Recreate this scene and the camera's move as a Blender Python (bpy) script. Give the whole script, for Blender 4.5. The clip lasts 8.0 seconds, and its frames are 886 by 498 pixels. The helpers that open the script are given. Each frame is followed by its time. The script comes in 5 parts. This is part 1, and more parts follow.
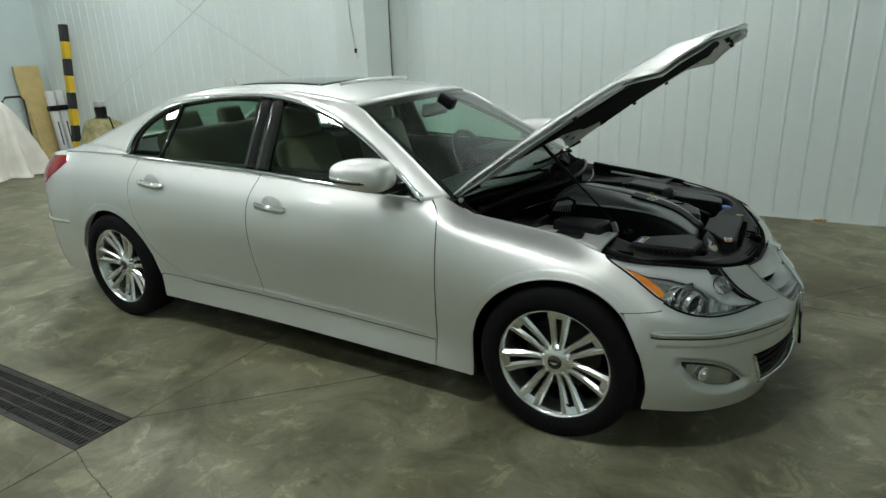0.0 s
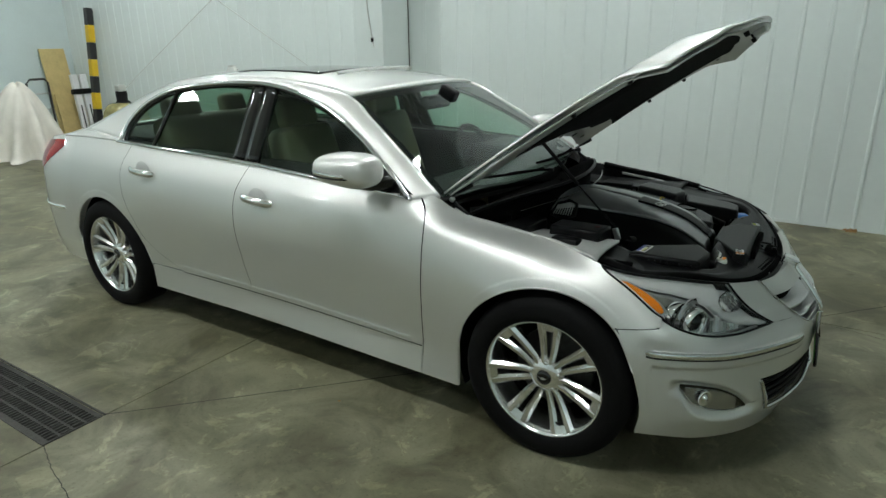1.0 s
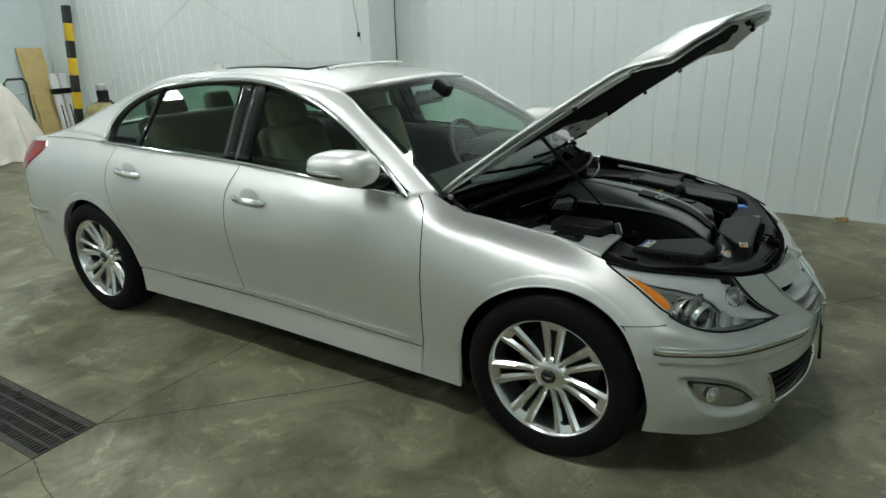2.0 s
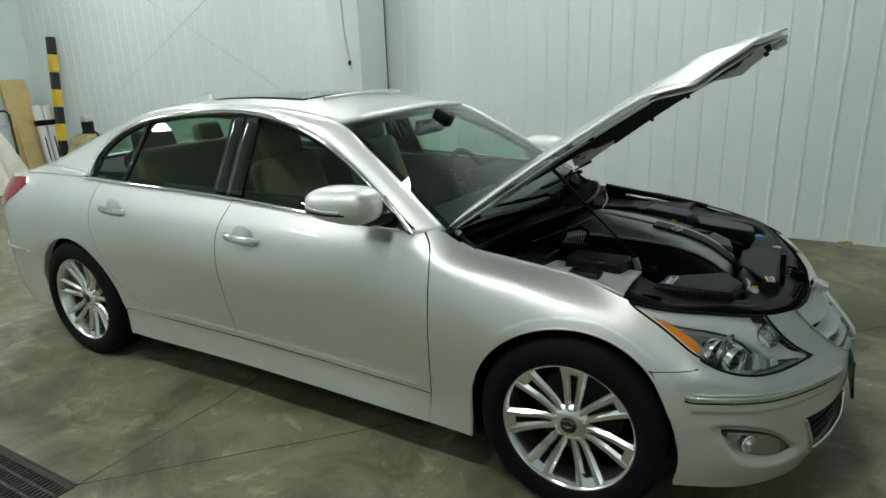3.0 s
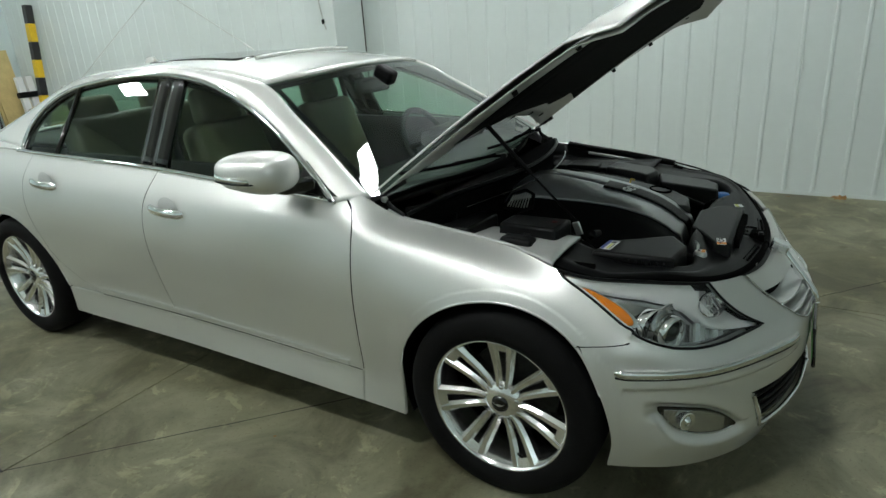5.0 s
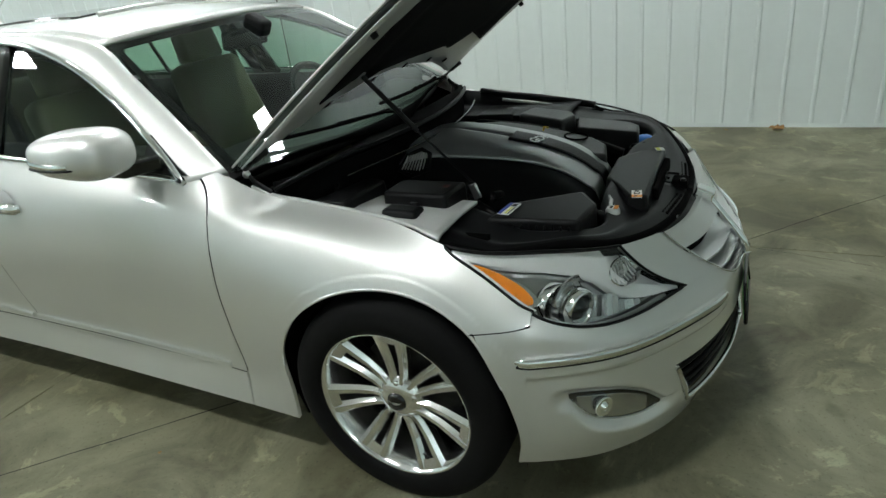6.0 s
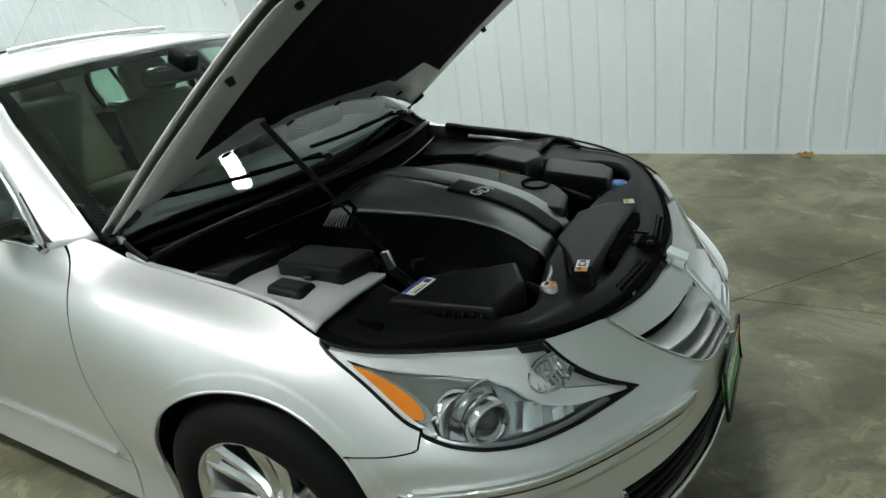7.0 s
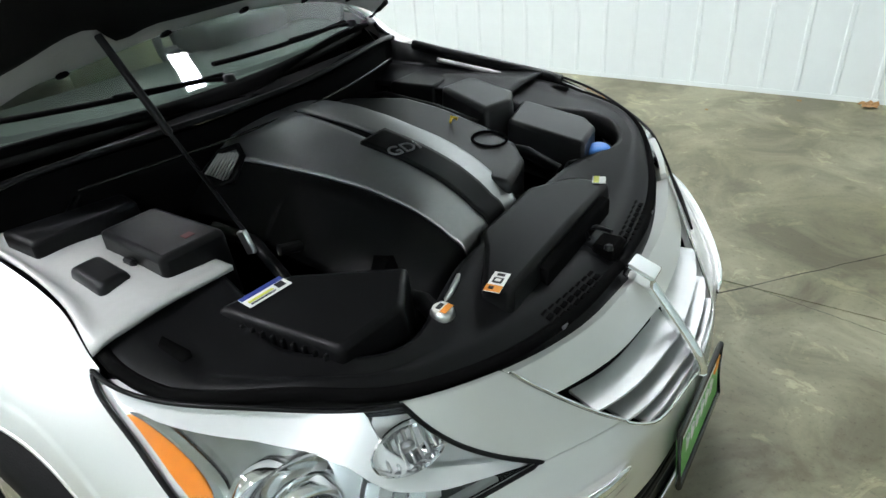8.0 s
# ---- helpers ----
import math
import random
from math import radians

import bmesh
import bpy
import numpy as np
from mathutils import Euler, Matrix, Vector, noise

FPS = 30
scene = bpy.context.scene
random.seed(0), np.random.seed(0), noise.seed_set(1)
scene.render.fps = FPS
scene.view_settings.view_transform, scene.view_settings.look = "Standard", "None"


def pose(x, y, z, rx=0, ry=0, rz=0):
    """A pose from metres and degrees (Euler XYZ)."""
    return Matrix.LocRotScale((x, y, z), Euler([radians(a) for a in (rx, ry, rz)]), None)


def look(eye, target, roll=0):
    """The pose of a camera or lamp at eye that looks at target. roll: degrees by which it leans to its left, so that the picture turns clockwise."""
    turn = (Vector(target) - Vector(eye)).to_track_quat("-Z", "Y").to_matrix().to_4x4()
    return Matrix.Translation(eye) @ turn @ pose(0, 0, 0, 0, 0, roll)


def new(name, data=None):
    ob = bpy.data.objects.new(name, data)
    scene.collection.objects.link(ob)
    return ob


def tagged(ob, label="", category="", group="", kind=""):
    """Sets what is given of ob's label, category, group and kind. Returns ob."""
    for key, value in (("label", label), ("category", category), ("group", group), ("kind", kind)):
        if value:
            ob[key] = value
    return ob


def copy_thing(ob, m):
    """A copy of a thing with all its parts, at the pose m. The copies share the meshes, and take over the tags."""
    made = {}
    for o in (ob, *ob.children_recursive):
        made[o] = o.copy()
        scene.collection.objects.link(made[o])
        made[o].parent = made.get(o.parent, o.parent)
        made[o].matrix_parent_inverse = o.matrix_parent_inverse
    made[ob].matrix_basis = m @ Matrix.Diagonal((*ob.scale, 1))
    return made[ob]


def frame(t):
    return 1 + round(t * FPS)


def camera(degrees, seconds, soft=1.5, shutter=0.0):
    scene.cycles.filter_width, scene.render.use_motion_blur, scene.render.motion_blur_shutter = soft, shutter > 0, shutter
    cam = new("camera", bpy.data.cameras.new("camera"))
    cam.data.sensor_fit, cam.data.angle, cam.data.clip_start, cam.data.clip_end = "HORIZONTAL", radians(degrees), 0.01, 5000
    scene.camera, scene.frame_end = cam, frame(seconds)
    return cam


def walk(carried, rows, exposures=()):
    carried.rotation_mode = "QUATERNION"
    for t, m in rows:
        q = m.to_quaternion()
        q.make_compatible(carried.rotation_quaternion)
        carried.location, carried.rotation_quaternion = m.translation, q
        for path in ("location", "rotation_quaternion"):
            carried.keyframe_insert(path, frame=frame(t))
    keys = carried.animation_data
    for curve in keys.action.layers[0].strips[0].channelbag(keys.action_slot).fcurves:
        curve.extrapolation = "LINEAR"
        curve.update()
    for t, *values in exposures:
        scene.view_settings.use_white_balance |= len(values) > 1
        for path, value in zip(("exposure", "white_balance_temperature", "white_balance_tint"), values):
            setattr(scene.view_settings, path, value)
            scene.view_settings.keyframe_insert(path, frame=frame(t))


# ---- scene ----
cam = camera(71.0, 8.0)
PATH = [
    (0, (0.788, -3.146, 1.614), (-0.171, -1.502, 1.0), -1.8),
    (0.5, (0.81, -3.006, 1.609), (-0.188, -1.388, 0.989), -0.7),
    (1, (0.837, -2.916, 1.596), (-0.189, -1.32, 0.962), -0.6),
    (1.2, (0.823, -2.935, 1.606), (-0.195, -1.344, 0.95), -1.0),
    (2.5, (0.701, -2.836, 1.588), (-0.27, -1.207, 0.953), -1.4),
    (3, (0.612, -2.785, 1.6), (-0.355, -1.132, 1.023), -1.9),
    (3.5, (0.59, -2.752, 1.593), (-0.34, -1.076, 1.023), -2.4),
    (4, (0.621, -2.672, 1.581), (-0.259, -0.989, 0.953), -2.8),
    (4.2, (0.64, -2.642, 1.579), (-0.271, -0.974, 0.955), -2.8),
    (5.3, (0.854, -2.399, 1.534), (-0.144, -0.829, 0.8), -4.7),
    (5.5, (0.872, -2.335, 1.521), (-0.098, -0.76, 0.76), -6.6),
    (6, (0.863, -2.088, 1.478), (-0.002, -0.49, 0.642), -7.2),
    (6.5, (0.883, -1.874, 1.462), (0.028, -0.26, 0.645), -7.6),
    (7, (1.009, -1.602, 1.451), (0.028, -0.042, 0.674), -8.5),
    (7.5, (1.06, -1.354, 1.428), (0.025, 0.093, 0.514), -8.4),
    (8, (1.031, -1.044, 1.406), (0.006, 0.32, 0.363), -5.3),
]
walk(cam, [(t, look(eye, target, roll)) for t, eye, target, roll in PATH], [(0.0, -0.27, 6350, 10), (2.5, -0.18, 6350, 10), (4.0, -0.32, 6350, 10), (5.5, 0.0, 6350, 10), (6.0, 0.1, 6350, 11), (7.0, 0.32, 6250, 14), (8.0, 1.1, 6200, 19)])

# plan of the ceiling lights; the last is unseen, added to brighten the nose
LAMPS = [(-8.0, 2.1), (-4.3, 2.1), (-0.45, 2.1), (-8.1, -2.7), (-4.4, -2.7), (-0.6, -2.7), (-6.5, -5.6), (5.6, -6.0)]

import functools

# ---- world and light ----
world = bpy.data.worlds.new("World")
scene.world = world
world.use_nodes = True
world.node_tree.nodes["Background"].inputs[0].default_value = (0.55, 0.62, 0.6, 1)
world.node_tree.nodes["Background"].inputs[1].default_value = 0.02


# ---- materials ----
def material(name, color, rough=0.5, metal=0.0, coat=0.0, grain=0.0, grain_scale=40.0, stain=0.0, stain_scale=2.0, stain_color=None, bump=0.0, bump_scale=200.0, spec=0.5):
    m = bpy.data.materials.new(name)
    m.use_nodes = True
    nt = m.node_tree
    p = nt.nodes["Principled BSDF"]
    p.inputs["Base Color"].default_value = (*color, 1)
    p.inputs["Roughness"].default_value = rough
    p.inputs["Metallic"].default_value = metal
    p.inputs["Coat Weight"].default_value = coat
    p.inputs["Coat Roughness"].default_value = 0.04
    p.inputs["Specular IOR Level"].default_value = spec
    geo = nt.nodes.new("ShaderNodeTexCoord")
    last = None
    if stain > 0:
        n = nt.nodes.new("ShaderNodeTexNoise")
        n.inputs["Scale"].default_value, n.inputs["Detail"].default_value, n.inputs["Roughness"].default_value = stain_scale, 6, 0.62
        nt.links.new(geo.outputs["Object"], n.inputs["Vector"])
        r = nt.nodes.new("ShaderNodeValToRGB")
        r.color_ramp.elements[0].position, r.color_ramp.elements[1].position = 0.35, 0.68
        dark = stain_color or tuple(c * (1 - stain) for c in color)
        r.color_ramp.elements[0].color, r.color_ramp.elements[1].color = (*dark, 1), (*color, 1)
        nt.links.new(n.outputs["Fac"], r.inputs["Fac"])
        last = r.outputs["Color"]
    if grain > 0:
        n = nt.nodes.new("ShaderNodeTexNoise")
        n.inputs["Scale"].default_value, n.inputs["Detail"].default_value = grain_scale, 4
        nt.links.new(geo.outputs["Object"], n.inputs["Vector"])
        mr = nt.nodes.new("ShaderNodeMapRange")
        mr.inputs["To Min"].default_value, mr.inputs["To Max"].default_value = 1 - grain, 1 + grain
        nt.links.new(n.outputs["Fac"], mr.inputs["Value"])
        mx = nt.nodes.new("ShaderNodeMix")
        mx.data_type, mx.blend_type = "RGBA", "MULTIPLY"
        mx.inputs["Factor"].default_value = 1
        mx.inputs[6].default_value = (*color, 1)
        if last:
            nt.links.new(last, mx.inputs[6])
        nt.links.new(mr.outputs["Result"], mx.inputs[7])
        last = mx.outputs[2]
    if last:
        nt.links.new(last, p.inputs["Base Color"])
    if bump > 0:
        n = nt.nodes.new("ShaderNodeTexNoise")
        n.inputs["Scale"].default_value, n.inputs["Detail"].default_value = bump_scale, 3
        nt.links.new(geo.outputs["Object"], n.inputs["Vector"])
        b = nt.nodes.new("ShaderNodeBump")
        b.inputs["Strength"].default_value, b.inputs["Distance"].default_value = bump, 0.002
        nt.links.new(n.outputs["Fac"], b.inputs["Height"])
        nt.links.new(b.outputs["Normal"], p.inputs["Normal"])
    return m


def concrete():
    """Worn, sealed concrete: olive grey, with cloudy stains, scuffs and specks."""
    m = material("concrete", (0.2, 0.2, 0.15), rough=0.42, spec=0.5)
    nt = m.node_tree
    p = nt.nodes["Principled BSDF"]
    co = nt.nodes.new("ShaderNodeTexCoord")

    def tex(scale, detail, rough, lo, hi, c0, c1, warp=0.0):
        n = nt.nodes.new("ShaderNodeTexNoise")
        n.inputs["Scale"].default_value, n.inputs["Detail"].default_value = scale, detail
        n.inputs["Roughness"].default_value, n.inputs["Distortion"].default_value = rough, warp
        nt.links.new(co.outputs["Object"], n.inputs["Vector"])
        r = nt.nodes.new("ShaderNodeValToRGB")
        r.color_ramp.elements[0].position, r.color_ramp.elements[1].position = lo, hi
        r.color_ramp.elements[0].color, r.color_ramp.elements[1].color = (*c0, 1), (*c1, 1)
        nt.links.new(n.outputs["Fac"], r.inputs["Fac"])
        return r.outputs["Color"], n.outputs["Fac"]

    def mul(a, b, mode="MULTIPLY", f=1.0):
        x = nt.nodes.new("ShaderNodeMix")
        x.data_type, x.blend_type = "RGBA", mode
        x.inputs["Factor"].default_value = f
        nt.links.new(a, x.inputs[6])
        nt.links.new(b, x.inputs[7])
        return x.outputs[2]

    base, _ = tex(0.9, 6, 0.55, 0.3, 0.72, (0.110, 0.104, 0.056), (0.212, 0.210, 0.150), 0.3)
    cloud, f = tex(2.4, 9, 0.66, 0.38, 0.63, (0.54, 0.52, 0.43), (1.33, 1.34, 1.31), 0.7)
    scuff, _ = tex(4.5, 8, 0.7, 0.565, 0.615, (1, 1, 1), (1.45, 1.48, 1.45), 1.1)
    speck, _ = tex(70, 3, 0.6, 0.3, 0.42, (0.7, 0.69, 0.66), (1, 1, 1))
    spots, _ = tex(4.0, 3, 0.5, 0.26, 0.33, (0.55, 0.52, 0.44), (1, 1, 1))
    c = mul(mul(mul(mul(base, cloud), scuff), speck), spots)
    nt.links.new(c, p.inputs["Base Color"])
    mr = nt.nodes.new("ShaderNodeMapRange")
    mr.inputs["To Min"].default_value, mr.inputs["To Max"].default_value = 0.4, 0.62
    nt.links.new(f, mr.inputs["Value"])
    nt.links.new(mr.outputs["Result"], p.inputs["Roughness"])
    b = nt.nodes.new("ShaderNodeBump")
    b.inputs["Strength"].default_value, b.inputs["Distance"].default_value = 0.12, 0.004
    nt.links.new(f, b.inputs["Height"])
    nt.links.new(b.outputs["Normal"], p.inputs["Normal"])
    return m


def glass(name, tint, rough=0.0):
    """Thin tinted glass: a tinted see-through sheet with a mirror-like sheen at the grazing angles."""
    m = bpy.data.materials.new(name)
    m.use_nodes = True
    nt = m.node_tree
    nt.nodes.remove(nt.nodes["Principled BSDF"])
    out = nt.nodes["Material Output"]
    tr = nt.nodes.new("ShaderNodeBsdfTransparent")
    tr.inputs["Color"].default_value = (*tint, 1)
    gl = nt.nodes.new("ShaderNodeBsdfGlossy")
    gl.inputs["Roughness"].default_value = rough
    lw = nt.nodes.new("ShaderNodeLayerWeight")
    lw.inputs["Blend"].default_value = 0.5
    pw = nt.nodes.new("ShaderNodeMath")
    pw.operation = "POWER"
    pw.inputs[1].default_value = 4.5
    fr = nt.nodes.new("ShaderNodeMath")
    fr.operation = "MULTIPLY_ADD"
    fr.inputs[1].default_value, fr.inputs[2].default_value = 0.93, 0.045
    nt.links.new(lw.outputs["Facing"], pw.inputs[0])
    nt.links.new(pw.outputs[0], fr.inputs[0])
    mix = nt.nodes.new("ShaderNodeMixShader")
    nt.links.new(fr.outputs[0], mix.inputs[0])
    nt.links.new(tr.outputs[0], mix.inputs[1])
    nt.links.new(gl.outputs[0], mix.inputs[2])
    nt.links.new(mix.outputs[0], out.inputs["Surface"])
    return m


def emitter(name, color, strength):
    m = bpy.data.materials.new(name)
    m.use_nodes = True
    nt = m.node_tree
    p = nt.nodes["Principled BSDF"]
    p.inputs["Base Color"].default_value = (0.8, 0.8, 0.8, 1)
    p.inputs["Emission Color"].default_value = (*color, 1)
    p.inputs["Emission Strength"].default_value = strength
    return m


PAINT = material("silver_paint", (0.70, 0.705, 0.68), rough=0.47, metal=0.82, coat=1.0, grain=0.06, grain_scale=900, bump=0.012, bump_scale=1200)
INNER_PAINT = material("satin_silver_paint", (0.5, 0.51, 0.49), rough=0.45, metal=0.3, coat=0.2, grain=0.06, grain_scale=60)
CHROME = material("chrome", (0.86, 0.87, 0.87), rough=0.06, metal=1.0, grain=0.03, grain_scale=30)
SATIN = material("satin_metal", (0.62, 0.63, 0.62), rough=0.28, metal=0.95, grain=0.05, grain_scale=60)
ALLOY = material("alloy", (0.84, 0.84, 0.83), rough=0.17, metal=1.0, grain=0.06, grain_scale=50)
BLACK = material("black_plastic", (0.0055, 0.0057, 0.006), rough=0.36, grain=0.25, grain_scale=120, bump=0.12, bump_scale=700, spec=0.14)
GLOSS_BLACK = material("gloss_black", (0.006, 0.006, 0.006), rough=0.08, coat=0.5)
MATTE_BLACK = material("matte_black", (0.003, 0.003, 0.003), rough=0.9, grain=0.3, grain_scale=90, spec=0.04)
FELT = material("black_felt", (0.005, 0.005, 0.005), rough=0.95, grain=0.4, grain_scale=250, bump=0.5, bump_scale=350, spec=0.1)
RUBBER = material("tyre_rubber", (0.0055, 0.0055, 0.0055), rough=0.7, grain=0.25, grain_scale=80, bump=0.2, bump_scale=300, spec=0.1)
COVER_GREY = material("grey_engine_plastic", (0.0065, 0.0068, 0.007), rough=0.42, grain=0.15, grain_scale=150, bump=0.1, bump_scale=900, spec=0.1)
# lighter copy of the black plastic: grazing light on the far boxes, put into colour
BLACK_LIT = material("black_plastic_lit", (0.016, 0.0165, 0.017), rough=0.38, grain=0.2, grain_scale=120, bump=0.15, bump_scale=800, spec=0.35)
GREY_PLASTIC = material("grey_plastic", (0.11, 0.112, 0.113), rough=0.45, grain=0.2, grain_scale=120, spec=0.3)
COVER_SILVER = material("silver_engine_band", (0.44, 0.45, 0.455), rough=0.36, metal=0.75, grain=0.06, grain_scale=90)
LEATHER = material("beige_leather", (0.118, 0.116, 0.064), rough=0.5, grain=0.12, grain_scale=50, bump=0.2, bump_scale=180)
INTERIOR = material("dark_trim", (0.014, 0.014, 0.013), rough=0.6, grain=0.2, grain_scale=40, spec=0.25)
GLASS = glass("tinted_glass", (0.50, 0.67, 0.57))
WSGLASS = glass("windscreen_glass", (0.58, 0.76, 0.66))
LENS = glass("clear_lens", (0.93, 0.94, 0.94))
RED = material("red_lens", (0.28, 0.008, 0.011), rough=0.1, coat=0.35, grain=0.2, grain_scale=25)
DULL_RED = material("dull_red_print", (0.07, 0.008, 0.009), rough=0.6, grain=0.2, grain_scale=80)
AMBER = material("amber_lens", (0.85, 0.25, 0.015), rough=0.14, coat=0.8, grain=0.15, grain_scale=60)
WALL = material("white_steel_panel", (0.7, 0.76, 0.745), rough=0.35, stain=0.05, stain_scale=0.7, grain=0.03, grain_scale=15, bump=0.05, bump_scale=60)
WALLW = material("painted_wall", (0.6, 0.69, 0.69), rough=0.55, stain=0.08, stain_scale=0.9, grain=0.03, grain_scale=30)
CEIL = material("ceiling_liner", (0.72, 0.74, 0.72), rough=0.7, stain=0.05, stain_scale=0.5)
CONCRETE = concrete()
JOINT = material("joint_filler", (0.028, 0.027, 0.02), rough=0.9, grain=0.4, grain_scale=60)
IRON = material("cast_iron", (0.055, 0.054, 0.048), rough=0.62, metal=0.4, grain=0.4, grain_scale=60, stain=0.4, stain_scale=8, bump=0.3, bump_scale=150)
WHITE_LABEL = material("white_label", (0.72, 0.72, 0.7), rough=0.5, grain=0.04, grain_scale=60)
ORANGE = material("orange_print", (0.75, 0.27, 0.03), rough=0.5, grain=0.05, grain_scale=60)
NAVY = material("blue_print", (0.03, 0.05, 0.25), rough=0.5, grain=0.05, grain_scale=60)
INK = material("black_ink", (0.02, 0.02, 0.02), rough=0.6, grain=0.05, grain_scale=60)
YELLOW_INK = material("yellow_print", (0.6, 0.62, 0.1), rough=0.5, grain=0.05, grain_scale=60)
BLUE_CAP = material("blue_cap", (0.06, 0.22, 0.62), rough=0.35, grain=0.05, grain_scale=60)
GREEN_PLATE = material("green_plate", (0.12, 0.42, 0.08), rough=0.35, stain=0.25, stain_scale=14)
PLYWOOD = material("plywood", (0.6, 0.47, 0.2), rough=0.6, stain=0.2, stain_scale=3, grain=0.12, grain_scale=25)
YELLOW = material("yellow_paint", (0.75, 0.5, 0.02), rough=0.4, stain=0.15, stain_scale=8)
POLE_BLACK = material("black_band", (0.015, 0.015, 0.017), rough=0.45, grain=0.2, grain_scale=20)
CLOTH = material("white_cloth", (0.72, 0.69, 0.62), rough=0.9, stain=0.12, stain_scale=5, bump=0.5, bump_scale=60)
WHITE_METAL = material("white_enamel", (0.75, 0.76, 0.76), rough=0.35, grain=0.04, grain_scale=30)
TAN_PLASTIC = material("clear_tan_plastic", (0.34, 0.3, 0.12), rough=0.25, coat=0.4, stain=0.45, stain_scale=9)
LEAF = material("dry_leaf", (0.35, 0.2, 0.07), rough=0.8, stain=0.4, stain_scale=60)
REFLECTOR = material("smoked_reflector", (0.52, 0.525, 0.525), rough=0.14, metal=0.92, grain=0.25, grain_scale=45)
BEZEL = material("bright_bezel", (0.80, 0.81, 0.80), rough=0.3, metal=0.35, coat=0.5, grain=0.04, grain_scale=60)
GRILLE_SILVER = material("grille_silver", (0.52, 0.535, 0.53), rough=0.33, metal=0.6, coat=0.4, grain=0.05, grain_scale=60)
LAMP = emitter("lamp_diffuser", (0.965, 1.0, 0.975), 165.0)


# ---- helpers for shapes ----
def mesh_of(verts, faces, smooth=True, name="mesh"):
    me = bpy.data.meshes.new(name)
    me.from_pydata([tuple(v) for v in verts], [], faces)
    me.polygons.foreach_set("use_smooth", [smooth] * len(me.polygons))
    me.update()
    return me


def part(name, data, mat, parent=None, label=""):
    """Links a bmesh or mesh as one mesh object under a thing or a part."""
    if isinstance(data, bmesh.types.BMesh):
        me = bpy.data.meshes.new(name)
        data.to_mesh(me)
        data.free()
    else:
        me = data
    if not me.materials:
        me.materials.append(mat)
    ob = new(name, me)
    ob.parent = parent
    if label:
        ob["label"] = label
    return ob


def thing(name, label, category, at=(0, 0, 0), group=""):
    ob = new(name)
    ob.location = at
    ob.empty_display_size = 0.1
    return tagged(ob, label, category, group)


def soften(bm, bevel, seg):
    """Smooth shading on the rounded edges; the broad faces of hard things stay flat."""
    for f in bm.faces:
        broad = seg < 4 and min(e.calc_length() for e in f.edges) > 1.15 * bevel
        f.smooth = bevel > 0 and seg > 1 and not broad


def box_bm(c, d, bevel=0.0, seg=2, rot=None, taper=1.0):
    """A bevelled block of size d round c; taper narrows its top."""
    bm = bmesh.new()
    bmesh.ops.create_cube(bm, size=1)
    for v in bm.verts:
        k = taper if v.co.z > 0 else 1.0
        v.co = Vector((v.co.x * d[0] * k, v.co.y * d[1] * k, v.co.z * d[2]))
    if bevel:
        bmesh.ops.bevel(bm, geom=bm.edges[:], offset=bevel, segments=seg, affect="EDGES", profile=0.6)
    m = Matrix.Translation(c) @ (rot if rot else Matrix.Identity(4))
    bmesh.ops.transform(bm, matrix=m, verts=bm.verts[:])
    soften(bm, bevel, seg)
    return bm


def prism_bm(outline, z0, z1, bevel=0.0, top_scale=1.0):
    """An upright block on a plan outline of (x, y) corners."""
    bm = bmesh.new()
    cx = sum(p[0] for p in outline) / len(outline)
    cy = sum(p[1] for p in outline) / len(outline)
    lo = [bm.verts.new((x, y, z0)) for x, y in outline]
    hi = [bm.verts.new((cx + (x - cx) * top_scale, cy + (y - cy) * top_scale, z1)) for x, y in outline]
    n = len(outline)
    bm.faces.new(lo[::-1])
    bm.faces.new(hi)
    for i in range(n):
        bm.faces.new((lo[i], lo[(i + 1) % n], hi[(i + 1) % n], hi[i]))
    bmesh.ops.recalc_face_normals(bm, faces=bm.faces[:])
    if bevel:
        bmesh.ops.bevel(bm, geom=bm.edges[:], offset=bevel, segments=2, affect="EDGES", profile=0.6)
    soften(bm, bevel, 2)
    return bm


def sweep(path, radius, sides=8, closed=False, squash=1.0):
    """A round bar along a path of points; radius may be a list."""
    pts = [Vector(p) for p in path]
    n = len(pts)
    verts, faces = [], []
    for i, p in enumerate(pts):
        a = pts[(i - 1) % n] if closed or i else pts[0]
        b = pts[(i + 1) % n] if closed or i < n - 1 else pts[-1]
        t = (b - a).normalized()
        up = Vector((0, 0, 1)) if abs(t.z) < 0.95 else Vector((1, 0, 0))
        u = t.cross(up).normalized()
        w = u.cross(t)
        r = radius[i] if isinstance(radius, (list, tuple)) else radius
        for k in range(sides):
            q = 2 * math.pi * k / sides
            verts.append(p + u * math.cos(q) * r * squash + w * math.sin(q) * r)
    for i in range(n if closed else n - 1):
        for k in range(sides):
            k2, j = (k + 1) % sides, (i + 1) % n
            faces.append((i * sides + k, i * sides + k2, j * sides + k2, j * sides + k))
    if not closed:
        faces.append(tuple(range(sides)))
        faces.append(tuple((n - 1) * sides + k for k in reversed(range(sides))))
    return mesh_of(verts, faces)


